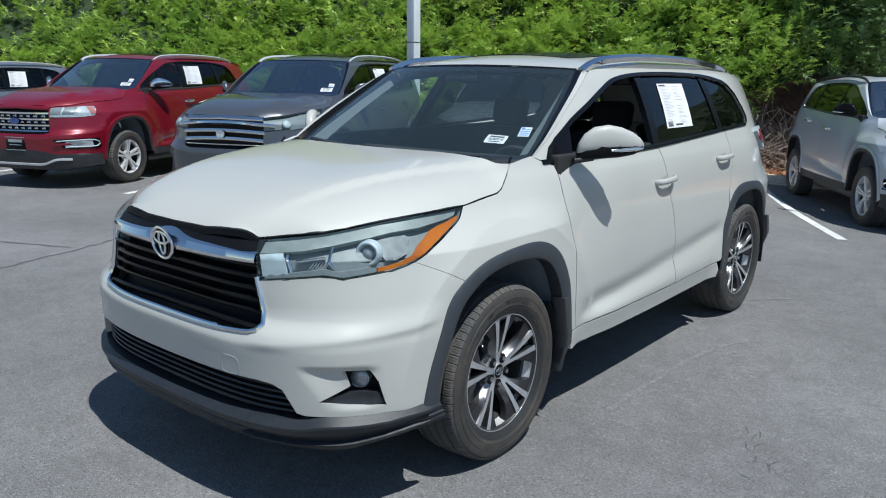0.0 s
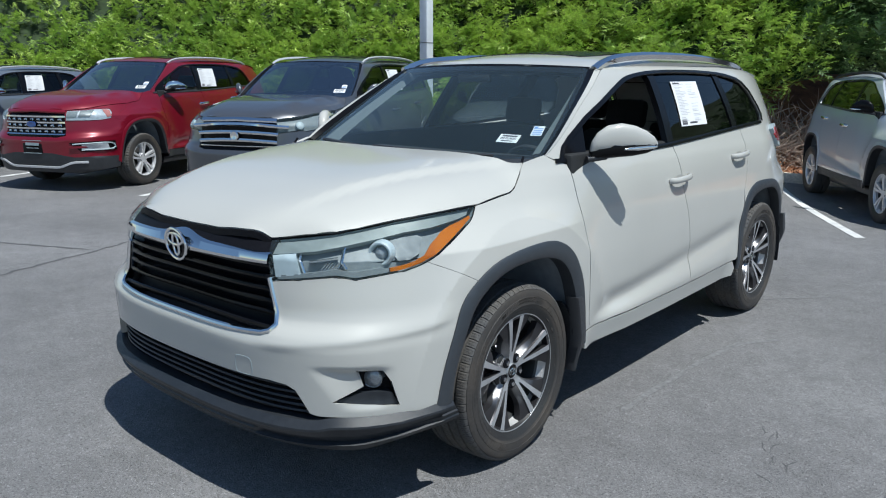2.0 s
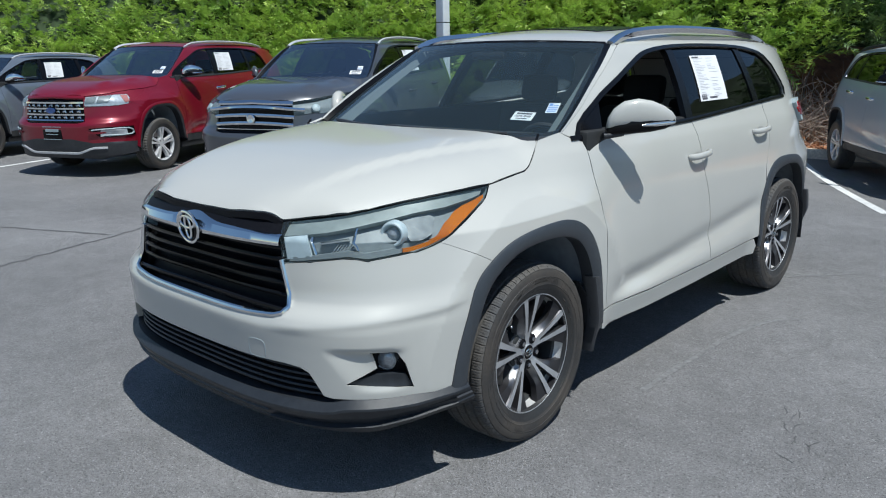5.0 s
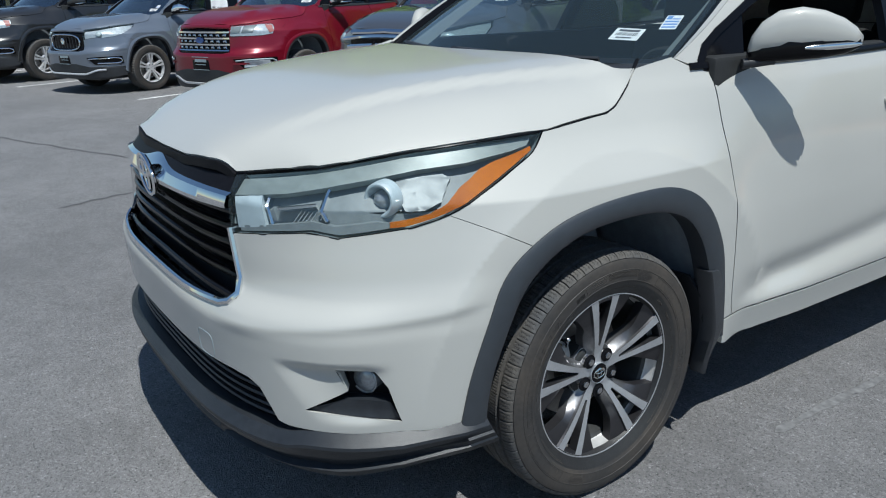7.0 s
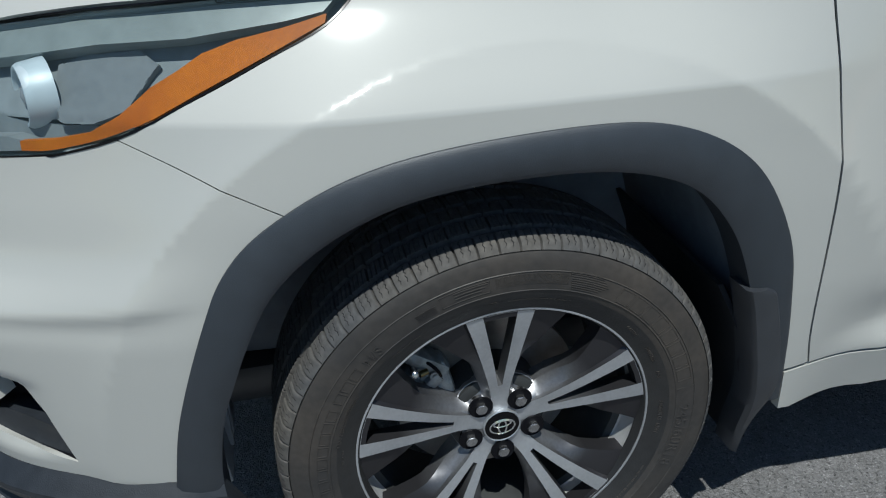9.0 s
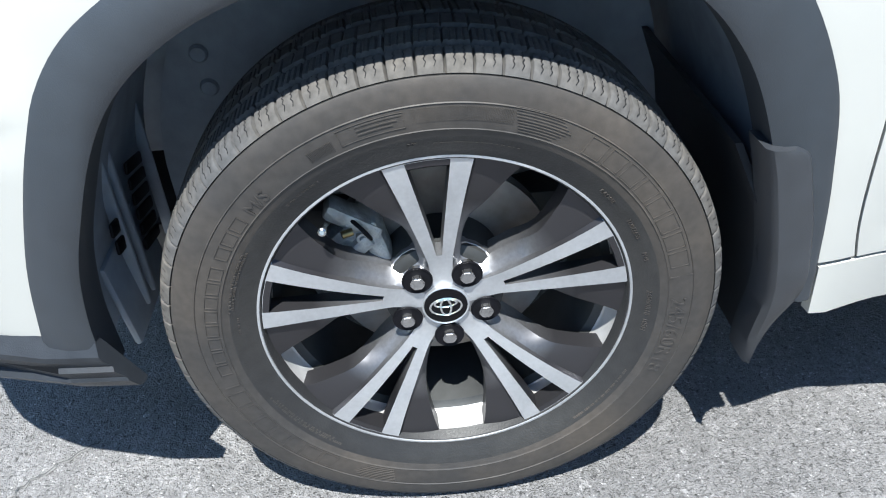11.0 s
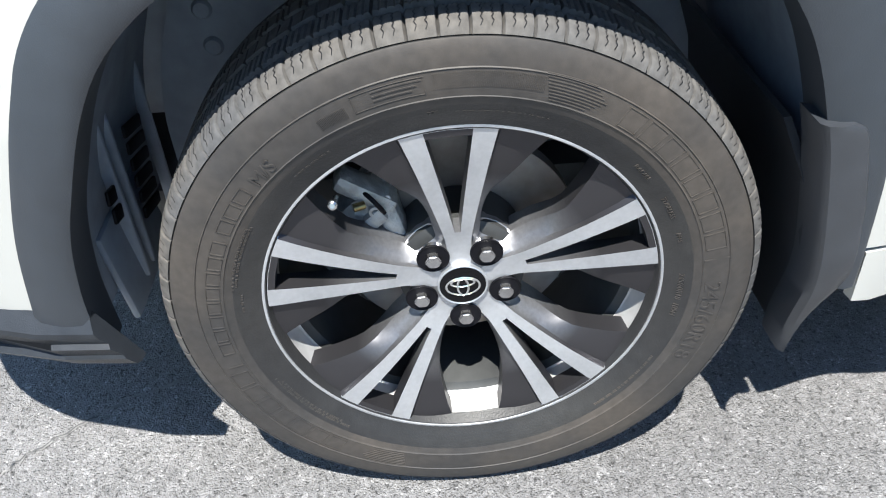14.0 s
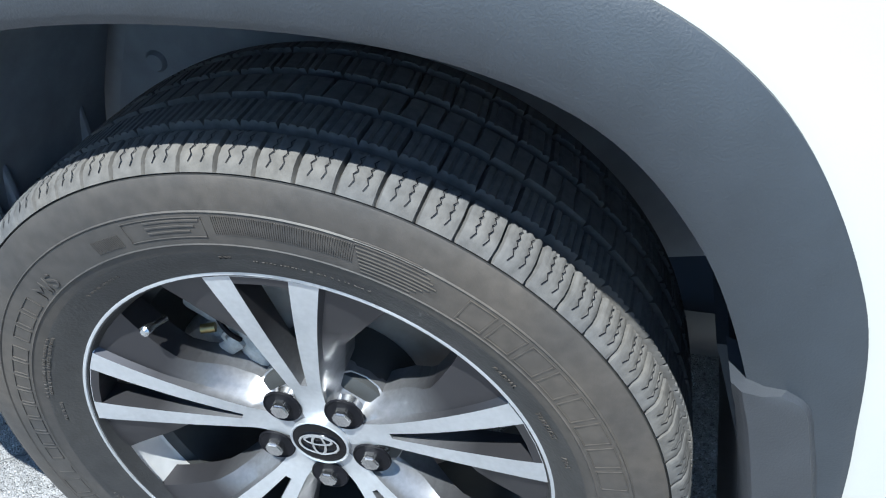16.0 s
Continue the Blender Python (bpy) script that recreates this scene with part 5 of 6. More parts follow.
def white_front(car):
    half = front_bumper_half()
    outline = half + [(-s, z) for s, z in reversed(half)][1:-1]
    fog = F(FOG_HOLE)
    skin("front_bumper", panel(outline, du=.012, dv=.012, depth=.03, holes=[fog, [(-s, z) for s, z in fog]]), WHITE, car, "pearl white painted bumper cover", right=False)
    # main grille: black backing, bars, bright bar with a roundel, bright lower surround
    back = F([(-.53, .71), (.53, .71), (.50, .90), (.455, 1.03), (.30, 1.045), (0, 1.05), (-.30, 1.045), (-.455, 1.03), (-.50, .90)])
    grille = skin("grille", panel(back, du=.06, dv=.05, lift=-.06, depth=.02), POCKET, car, "black slatted grille with a chrome surround", right=False)[0]
    for i in range(6):
        z = .722 + i * .043
        w = .518 - .007 * i
        line = [fx(x, z - .010 * (x / .5) ** 2 + .012) for x in np.linspace(-w, w, 41)]
        strip(line, [(-.035, -.004), (-.004, -.012), (.004, -.009), (.006, -.002), (.002, .006), (-.035, .010)], GLOSSBLACK, grille, "bar", -.010, mirror=False)
    up = [(x, 1.066 - .024 * (x / .47) ** 2) for x in np.linspace(-.47, .47, 25)]
    up = F(up) + F([(x, .985 + .02 * math.exp(-(x / .10) ** 2)) for x in np.linspace(.478, -.478, 25)])
    skin("upper_strip", panel(up, du=.05, dv=.03, lift=-.003, depth=.03), POCKET, grille, right=False)
    # black seal along the hood's front lip
    verts = []
    for x in np.linspace(-.45, .45, 37):
        p = hood(x, float(np.interp(abs(x), (0, .20, .34, .46), (-.948, -.945, -.925, -.885))))
        verts += [p + Vector((0, o, h)) for o, h in ((.012, -.004), (-.0035, -.0045), (-.006, -.028), (.012, -.034))]
    shape("hood_seal_strip", verts, [(i * 4 + q, i * 4 + q + 1, i * 4 + q + 5, i * 4 + q + 4) for i in range(36) for q in range(3)], POCKET, grille)
    # the bright bar dips in the middle to meet the roundel
    verts, faces = [], []
    xs = np.linspace(-.478, .478, 61)
    for x in xs:
        dip = math.exp(-(x / .10) ** 2)
        hi, lo = 1.000 - .010 * (x / .48) ** 2 + .026 * dip, .952 - .004 * (x / .48) ** 2 - .008 * dip
        for z, o in ((hi, -.03), (hi - .002, .001), (hi * .7 + lo * .3, .010), (hi * .3 + lo * .7, .014), (lo + .003, .012), (lo, -.03)):
            (p,), (n,) = on_body([fx(x, z)], o)
            verts.append(p)
    faces = [(i * 6 + q, i * 6 + q + 1, (i + 1) * 6 + q + 1, (i + 1) * 6 + q) for i in range(60) for q in range(5)]
    shape("chrome_bar", verts, faces, CHROME, grille, "polished chrome bar")
    low = F([(x, .694 + .012 * (x / .5) ** 4) for x in np.linspace(-.48, .48, 31)])
    low = F([(-.482, .90), (-.497, .84), (-.515, .775), (-.525, .735), (-.510, .713)]) + low + F([(.510, .713), (.525, .735), (.515, .775), (.497, .84), (.482, .90)])
    strip(low, [(-.03, -.010), (.004, -.0105), (.009, -.004), (.009, .004), (.004, .0105), (-.03, .010)], CHROME, grille, "chrome_surround", 0, mirror=False)
    em = new("emblem")
    em.parent = car
    em.matrix_basis = pose(0, -.958, .945, 6)
    v, f = lathe([(0, .001), (.002, .055), (-.004, .066)], 40)
    shape("backing", [(y, -x, z * .88) for x, y, z in v], f, GLOSSBLACK, em)
    for a, b, c, e in ((.069, .060, 0, .0065), (.050, .022, .020, .0055), (.019, .043, .0, .0055)):
        path = [(a * math.cos(t), -.006, c + b * math.sin(t)) for t in np.linspace(0, 2 * math.pi, 49)[:-1]]
        shape("ring", *sweep(path, oval(e * .8, e, 8), [(0, -1, 0)] * 48, closed=True), CHROME, em)
    # lower grille and the grey valance
    back = F([(-.68, .39), (.68, .39), (.65, .47), (.60, .525), (.15, .535), (-.15, .535), (-.60, .525), (-.65, .47)])
    lg = skin("lower_grille", panel(back, du=.08, dv=.05, lift=-.06, depth=.02), POCKET, car, "black lower intake grille", right=False)[0]
    for i in range(5):
        z = .412 + i * .024
        w = .655 - .012 * i
        strip([fx(x, z) for x in np.linspace(-w, w, 31)], [(-.03, -.003), (-.002, -.005), (.002, 0), (-.002, .005), (-.03, .003)], BLACK, lg, "bar", -.028, mirror=False)
    verts, faces = [], []
    line = G([(-.452, .39), (-.485, .39), (-.52, .39)])
    stations = [-s for s, _ in line] + [s for s, _ in F([(x, .39) for x in np.linspace(-.88, .88, 57)])] + [s for s, _ in reversed(line)]
    top_at = lambda s: herm((0, .60, .70, .9, 1.35), (.385, .395, .412, .411, .412), abs(s))
    bot_at = lambda s: herm((0, .5, .75, .95, 1.2, 1.4), (.270, .278, .276, .300, .322, .338), abs(s))
    for s in stations:
        t, b = top_at(s), bot_at(s)
        g = 1 if .35 < abs(s) < 1.02 else 0
        w = 1 - step(.95, 1.25, abs(s))
        rows = [(t, -.05), (t, .002), (t - .020, .014 + .020 * w), (t - .028, .015 + .021 * w), (t * .55 + b * .45, .012 + .014 * w), (t * .50 + b * .50, .018 + .014 * w - .018 * g), (t * .32 + b * .68, .014 + .008 * w - .014 * g), (t * .26 + b * .74, .016 + .010 * w), (b + .006, .010), (b, .0), (b, -.10)]
        end = step(-.60, -.456, body(s, t).y)
        for z, o in rows:
            (p,), _ = on_body([(s, z)], o if o > -.02 else o * (1 - .88 * end))
            verts.append(p + Vector((0, .034 * end * step(0, 1, (t - z) / (t - b)), 0)))
    m = 11
    faces = [(i * m + q, i * m + q + 1, (i + 1) * m + q + 1, (i + 1) * m + q) for i in range(len(stations) - 1) for q in range(m - 1)]
    faces += [tuple(range(m))[::-1], tuple((len(stations) - 1) * m + q for q in range(m))]
    shape("valance", verts, faces, VALANCE, car, "dark grey plastic lower valance", angle=28)
    # fog lamps
    hole = F(FOG_HOLE)
    skin("fog_pocket", panel(hole, du=.05, dv=.05, lift=-.05, depth=.01), POCKET, car)
    skin("fog_shelf", panel(F([(.735, .470), (.798, .498), (.872, .490), (.884, .440)]), du=.05, dv=.03, lift=-.010, depth=.04), VALANCE, car)
    rimline = hole + hole[:1]
    pts, ns = on_body(rimline)
    verts = []
    for p, n in zip(pts, ns):
        verts += [p - n * .002, p - n * .06]
    both("fog_surround", (verts, [(2 * i, 2 * i + 1, 2 * i + 3, 2 * i + 2)[::-1] for i in range(len(pts) - 1)]), POCKET, car)
    c = body(*fx(.822, .540)) + Vector((-.030, .040, 0))
    way = Vector((.42, -.90, 0))
    m = Matrix.Translation(c) @ way.to_track_quat("X", "Z").to_matrix().to_4x4()
    v, f = lathe([(.020, .001), (.0185, .014), (.0145, .026), (.009, .034), (.011, .0375), (.008, .040), (-.03, .041)], 32)
    both("fog_lamp", ([m @ Vector(p) for p in v], [tuple(reversed(q)) for q in f]), FOGLENS, car, "round clear fog lamp")
    # tow cover outline
    ring = [fx(.40 + .042 * math.copysign(abs(math.cos(t)) ** .5, math.cos(t)), .565 + .036 * math.copysign(abs(math.sin(t)) ** .5, math.sin(t))) for t in np.linspace(0, 2 * math.pi, 33)]
    strip(ring, [(0, -.001), (.0012, 0), (0, .001)], LAMPGREY, car, "tow_cover_seam", .0002, mirror=False)
    headlights(car)


def headlights(car):
    out = F(HEAD_LOW) + G(curve([HEAD_CORNER[0], HEAD_CORNER[1]] + HEAD_REAR, 4)) + G(curve([HEAD_REAR[-1]] + HEAD_TOP, 4))[1:] + F(HEAD_TOP_X)
    # inner points for the housing
    lens = skin("headlight", panel(out, du=.04, dv=.03, gap=.003, depth=.012), LENS, car, "clear headlight with an amber side reflector")
    back = panel(out, du=.04, dv=.03, gap=.006, lift=-.045, depth=.0)
    wall_p, wall_n = on_body(out + out[:1])
    verts = []
    for p, n in zip(wall_p, wall_n):
        verts += [p - n * .010, p - n * .065]
    wall = (verts, [(2 * i, 2 * i + 1, 2 * i + 3, 2 * i + 2)[::-1] for i in range(len(wall_p) - 1)])
    amber = G(curve([(-.640, .925), (-.593, .929), (-.505, .952), (-.40, .998), (-.31, 1.036), (-.226, 1.071)], 4)) + G([(-.222, 1.081), (-.277, 1.068), (-.340, 1.056), (-.385, 1.042), (-.418, 1.024), (-.455, 1.006), (-.497, .977), (-.541, .953), (-.591, .943), (-.639, .938)])
    asheet = panel(amber, du=.03, dv=.02, lift=-.006, depth=.012)
    band = panel(F([(.468, 1.027), (.64, 1.052)]) + G([(-.52, 1.083), (-.36, 1.097), (-.205, 1.103), (-.226, 1.086), (-.277, 1.077), (-.353, 1.068), (-.405, 1.061), (-.525, 1.054)]) + F([(.714, 1.031), (.615, 1.006), (.475, .990)]), du=.05, dv=.02, lift=-.014, depth=.02)
    block = panel(F([(.498, .900), (.588, .916), (.556, 1.000), (.478, .988)]), du=.04, dv=.03, lift=-.016, depth=.03)
    sill = panel(F([(.505, .893), (.59, .905), (.70, .920), (.755, .910)]) + G([(-.60, .928), (-.665, .940)]) + F([(.745, .930), (.70, .940), (.59, .920), (.51, .908)]), du=.05, dv=.02, lift=-.016, depth=.03)
    bay = panel(F([(.600, .925), (.722, .948), (.690, 1.020), (.572, 1.000)]), du=.04, dv=.03, lift=-.050, depth=.01)
    facets = panel(G([(-.590, .966), (-.570, .964), (-.500, .990), (-.452, 1.040), (-.475, 1.056), (-.560, 1.050), (-.590, 1.040)]), du=.018, dv=.013, lift=-.034, depth=.01)
    rnd = random.Random(6)
    fv = [v + Vector((rnd.uniform(-.0012, .0012), rnd.uniform(-.0012, .0012), rnd.uniform(-.0006, .0006))) for v in facets[0]]
    for k, ob in zip((1, -1), lens):
        ob.visible_shadow = False
        one = {"left": k == 1, "right": k == -1}
        flip = (lambda vf: vf) if k == 1 else mirrored
        skin("lamp_back", back, LAMPDARK, ob, **one)
        shape("lamp_wall", *flip(wall), LAMPGREY, ob)
        skin("amber_reflector", asheet, AMBER, ob, "amber plastic reflector", **one)
        skin("upper_band", band, LAMPBAND, ob, **one)
        skin("inner_block", block, LAMPPALE, ob, "pale blue-grey light block", **one)
        skin("lower_sill", sill, LAMPDARK, ob, **one)
        skin("reflector_bay", bay, LAMPDARK, ob, **one)
        shape("faceted_reflector", *flip((fv, facets[1])), LAMPSOFT, ob, angle=60)
        # projector: a domed lens in a broad clear ring
        (p,), (n,) = on_body([fx(.795, 1.012)], -.050)
        m = Matrix.Translation(p) @ Vector((.42, -.90, .05)).to_track_quat("X", "Z").to_matrix().to_4x4()
        v, f = lathe([(.034, .001), (.031, .012), (.022, .022), (.008, .027)], 36)
        shape("projector_lens", *flip(([m @ Vector(q) for q in v], [tuple(reversed(q)) for q in f])), FOGLENS, ob)
        v, f = lathe([(.006, .026), (.014, .029), (.030, .033), (.034, .037), (.034, .041), (.028, .045), (-.005, .050)], 36)
        shape("projector_ring", *flip(([m @ Vector(q) for q in v], [tuple(reversed(q)) for q in f])), LAMPPALE, ob, "pale ring round the lens")
        # bright frames between the chambers
        for ends in (((.566, 1.006), (.585, .965), (.600, .922)), ((.690, 1.026), (.706, .985), (.728, .940)), ((.612, .975), (.650, .985), (.690, .992))):
            pts, ns = on_body(F(curve(ends, 5)), -.026)
            shape("chamber_frame", *flip(sweep(pts, [(-.02, -.004), (.0, -.005), (.004, 0), (0, .005), (-.02, .004)], ns)), REFLECT, ob)
        for i in range(7):
            pts, ns = on_body([fx(.650 + .0105 * i, .930 + .002 * i), fx(.668 + .0085 * i, .972)], -.034)
            shape("lamp_rib", *flip(sweep(pts, oval(.0026, .0016, 6), ns)), REFLECT, ob)
    pts, ns = on_body(out + out[:1], .0005)
    both("headlight_seal", sweep(pts, [(-.006, -.0014), (.0006, -.0014), (.0006, .0014), (-.006, .0014)], ns), GLOSSBLACK, car)


def white_suv():
    SETTLE[0] = True
    car = root("suv", None, "pearl white mid-size SUV with black arch flares, parked on asphalt", "car")
    white_front(car)
    hull(car, WHITE, TINTED, True)
    fd, rd = sides(car, WHITE, TINTED, True)
    handles(fd, (1.43, 1.065), WHITE)
    handles(rd, (2.30, 1.128), WHITE)
    cabin(car)
    mirror_of(car, WHITE, True)
    rails(car, CHROME, True)
    for x, y, k in ((.82, 0, 1), (-.82, 0, -1), (.82, BASE, 1), (-.82, BASE, -1)):
        w, ty = wheel(car, (x, y, .372), k, True, turn=3.0 * k)
        if x > 0:
            sidewall(ty)
    # mud flaps behind the wheels: a raised outer blade over the flare's end, and a rubber sheet behind, widened and
    # blackened to paint in the well's shade
    for y in (0, BASE):
        inner_e = curve([(.376, .633), (.379, .622), (.388, .592), (.403, .525), (.416, .455), (.424, .388), (.425, .325), (.428, .255)], 4)
        outer_e = curve([(.410, .633), (.427, .622), (.437, .592), (.452, .532), (.464, .462), (.468, .405), (.450, .340), (.434, .258)], 4)
        verts = []
        for i, ((ya, za), (yb, zb)) in enumerate(zip(inner_e, outer_e)):
            xo = .975 - .030 * (1 - step(.25, .45, za))
            ya, yb = y + ya, y + yb
            if y:
                xo, za, zb = xo - .02, .633 - (.633 - za) * .72, .633 - (.633 - zb) * .72
            verts += [(xo - .05, ya - .004, za), (xo - .004, ya - .003, za), (xo + .004, ya + .004, za), (xo + .006, (ya + yb) / 2, (za + zb) / 2), (xo + .003, yb - .005, zb), (xo - .004, yb, zb), (xo - .03, yb, zb)]
        n = len(inner_e)
        faces = [(i * 7 + q, i * 7 + q + 1, (i + 1) * 7 + q + 1, (i + 1) * 7 + q)[::-1] for i in range(n - 1) for q in range(6)]
        faces += [(0, 1, 2, 3, 4, 5, 6)[::-1], tuple((n - 1) * 7 + q for q in range(7))]
        both("mud_flap", (verts, faces), FLAP, car, "dark grey moulded mud flap", angle=40)
        v2, f2 = [], []
        for xi, xo, yy, z in ((.80, .932, .432, .264), (.71, .934, .429, .32), (.60, .936, .425, .37), (.49, .938, .416, .43), (.49, .940, .402, .52), (.49, .900, .372, .60)):
            v2 += [(xi, y + yy, z), (xo, y + yy, z), (xo, y + yy + .010, z), (xi, y + yy + .010, z)]
        for r in range(5):
            f2 += [(r * 4 + q, r * 4 + (q + 1) % 4, r * 4 + 4 + (q + 1) % 4, r * 4 + 4 + q) for q in range(4)]
        f2 += [(3, 2, 1, 0), (20, 21, 22, 23)]
        both("flap_sheet", (v2, f2), BLACK, car)
    # wipers on the cowl
    for a0, a1, base in ((.62, -.15, (.50, .20, 1.245)), (-.15, -.78, (-.28, .16, 1.245))):
        arm = [Vector(base)] + [shield(a0 + (a1 - a0) * t, .004 + .022 * t) + Vector((0, -.014, .012)) for t in (.3, .65, 1)]
        shape("wiper_arm", *sweep(arm, oval(.008, .011, 6), [(0, -.6, .8)] * 4), BLACK, car)
        bl = [shield(a0 + .1 + (a1 - a0 - .15) * t, .002 + .022 * t) + Vector((0, -.005, .007)) for t in np.linspace(0, 1, 12)]
        shape("wiper_blade", *sweep(bl, [(-.006, -.003), (.012, -.005), (.014, .004), (-.006, .003)], [(0, -.6, .8)] * 12), BLACK, car)
    # tail lamps wrapping the corner
    tl = G([(3.02, 1.245), (3.10, 1.275), (3.40, 1.262), (3.52, 1.235), (3.52, 1.10), (3.30, 1.105), (3.08, 1.135)])
    for ob in skin("tail_lamp", panel(tl, du=.06, dv=.05, lift=.026, depth=.05), LAMPGREY, car, "clear and red tail lamp"):
        k = 1 if ob.data.vertices[0].co.x > 0 else -1
        skin("red_lens", panel(G([(3.03, 1.205), (3.09, 1.250), (3.20, 1.252), (3.30, 1.175), (3.18, 1.150), (3.07, 1.165)]), du=.06, dv=.05, lift=.029, depth=.01), REDLENS, ob, "red lens", left=k == 1, right=k == -1)
    settle(car)
    SETTLE[0] = False
    return car


def sidewall(ty):
    """Raised marks on the tyre's outer wall; makers' words are left as outlined blocks."""
    x, low = 0.0, 0.0
    circle_text("245/60R18  105H", 0.2660, -5, .0098, low, ty, TYRE)
    circle_text("TUBELESS", 0.2665, 25.5, .0082, low, ty, TYRE)
    circle_text("RADIAL", 0.2665, 39, .0082, low, ty, TYRE)
    circle_text("M+S", 0.2665, 15, .0082, low, ty, TYRE)
    circle_text("DOT", 0.2720, 93, .0055, low, ty, TYRE)
    circle_text("245/60R18", .2965, -12.5, .0300, x, ty, TYRE)
    circle_text("M/S", .2960, 131, .0225, x, ty, TYRE)
    bars = []
    for a0, n, w, gap, r0, r1 in ((54, 8, 4.7, .9, .2955, .3205), (231, 7, 4.7, .9, .2955, .3205), (186, 8, 3.7, .7, .2955, .3125), (149, 3, 3.6, .8, .2955, .3125)):
        for i in range(n):
            a = a0 - i * (w + gap)
            bars += outlined(r0, r1, a, a - w)
    bars += [(.2945, .2957, 190, 188.6), (.2945, .3150, 190.6, 190.2), (.2930, .3260, 7.2, 6.7)]
    wall_marks(bars, x, ty, TYRE)
    bars = []
    for c0 in (69.5, -112):
        for i in range(9):
            bars.append((.2955 + i * .0036, .2970 + i * .0036, c0 + i * .25, c0 - 11 + abs(i - 4) * .8))
    for i in range(62):
        bars.append((.3030, .3205, 92 - i * .34, 91.86 - i * .34))
    for i in range(20):
        bars.append((.2990, .3120, 115 - i * .3, 114.87 - i * .3))
    bars += outlined(.2995, .3195, 107.5, 93.5, .0009) + [(.3050 + .005 * i, .3070 + .005 * i, 103.5, 96 - i) for i in range(3)]
    wall_marks(bars, x, ty, TYRE, "embossed_band")
    rnd = random.Random(5)
    tiny = []
    for r, lo, hi in ((.2800, 146, 166), (.2760, 146, 165), (.2700, 168, 174), (.2705, 118, 128), (.2730, 200, 229), (.2695, 202, 226), (.2730, -52, -28), (.2690, 67, 88)):
        a = hi
        while a > lo:
            w = rnd.uniform(.25, .6)
            tiny.append((r, r + .0032, a, a - w))
            a -= w + rnd.choice((.2, .25, .8))
    wall_marks(tiny, low, ty, TYRE, "fine_print")
    # zigzag sipes cut into the shoulder blocks
    R, blocks, verts, faces = .3735, 72, [], []
    xs = np.linspace(.083, .1105, 8)
    for b in range(blocks):
        for m in (5.3, 10.7):
            o = len(verts)
            for i, x_ in enumerate(xs):
                r = R + .0006 - float(np.interp(x_, (.082, .100, .1075, .112), (.0018, .0048, .0085, .0140)))
                a = 2 * math.pi * (b * 16 + m + (x_ - .1) * 4.6) / (blocks * 16) + (.0032 if i % 2 else -.0032)
                for w in (-.0012, .0012):
                    verts.append((x_ + .0004, r * math.cos(a + w), r * math.sin(a + w)))
            faces += [(o + 2 * i, o + 2 * i + 1, o + 2 * i + 3, o + 2 * i + 2) for i in range(len(xs) - 1)]
    tagged(shape("sipe", verts, faces, POCKET, ty, smooth=False), "fine zigzag sipes in the shoulder", kind="stuff")


white_suv()


def price_sheet(car, y0, y1, z0, z1, size=(1, 1, 1)):
    """A large printed sheet taped to a rear side window."""
    lean = -.26
    drop = .965 if size[2] == 1 else 1.0

    def at(a, b):
        p = body(*gy(y0 + (y1 - y0) * a + lean * (1 - b) * (y1 - y0), z0 + (z1 - z0) * b))
        return Vector((p.x, p.y, .372 + (p.z - .372) * drop))

    r = root("price_sheet", car.matrix_world @ Matrix.Diagonal((*size, 1)), "white printed price sheet taped in a rear side window", "paper sheet", "price sheets")
    place = lambda a, b: at(a, b)
    sq = [(0, 0), (1, 0), (1, 1), (0, 1)]
    skin("sheet", panel(sq, place, du=.25, dv=.25, lift=-.007, depth=.001), PAPER, r, right=False)
    rnd = random.Random(8)
    for i in range(26):
        b = .93 - .034 * i
        for a0, a1 in ((.08, .46), (.54, .90)):
            if rnd.random() < .72:
                a2 = a0 + (a1 - a0) * rnd.uniform(.35, 1)
                skin("printed_line", panel([(a0, b), (a2, b), (a2, b + .011), (a0, b + .011)], place, du=.5, dv=.5, lift=-.0062, depth=.0004), PRINT, r, right=False)
    for a0, a1, b0, b1 in ((.06, .24, .03, .14), (.06, .30, .93, .975), (.34, .62, .045, .085)):
        skin("printed_block", panel([(a0, b0), (a1, b0), (a1, b1), (a0, b1)], place, du=.5, dv=.5, lift=-.0062, depth=.0004), INK, r, right=False)
    return r


PRINT = material("grey_print", (.42, .42, .44), .7, vary=.1, scale=80)


def screen_label(car, a0, v0, w, h, bars, colour, size=(1, 1, 1), turn=0.0):
    """A small label on the windscreen."""
    r = root("window_label", car.matrix_world @ Matrix.Diagonal((*size, 1)), "small white printed label on the windscreen", "label", "windscreen labels")
    c, s = math.cos(turn), math.sin(turn)
    drop = .965 if size[2] == 1 else 1.0

    def place(a, b):
        p = shield(a0 + (a * c - b * s) / .73, v0 + (a * s + b * c) / .76)
        return Vector((p.x, p.y, .372 + (p.z - .372) * drop))

    rect = lambda x0, y0, x1, y1: [(x0, y0), (x1, y0), (x1, y1), (x0, y1)]
    skin("sheet", panel(rect(0, 0, w, h), place, du=.05, dv=.05, lift=.001, depth=.0005), PAPER, r, right=False)
    for x0, y0, x1, y1 in bars:
        skin("printed_bar", panel(rect(x0 * w, y0 * h, x1 * w, y1 * h), place, du=.1, dv=.1, lift=.0016, depth=.0003), colour, r, right=False)
    return r


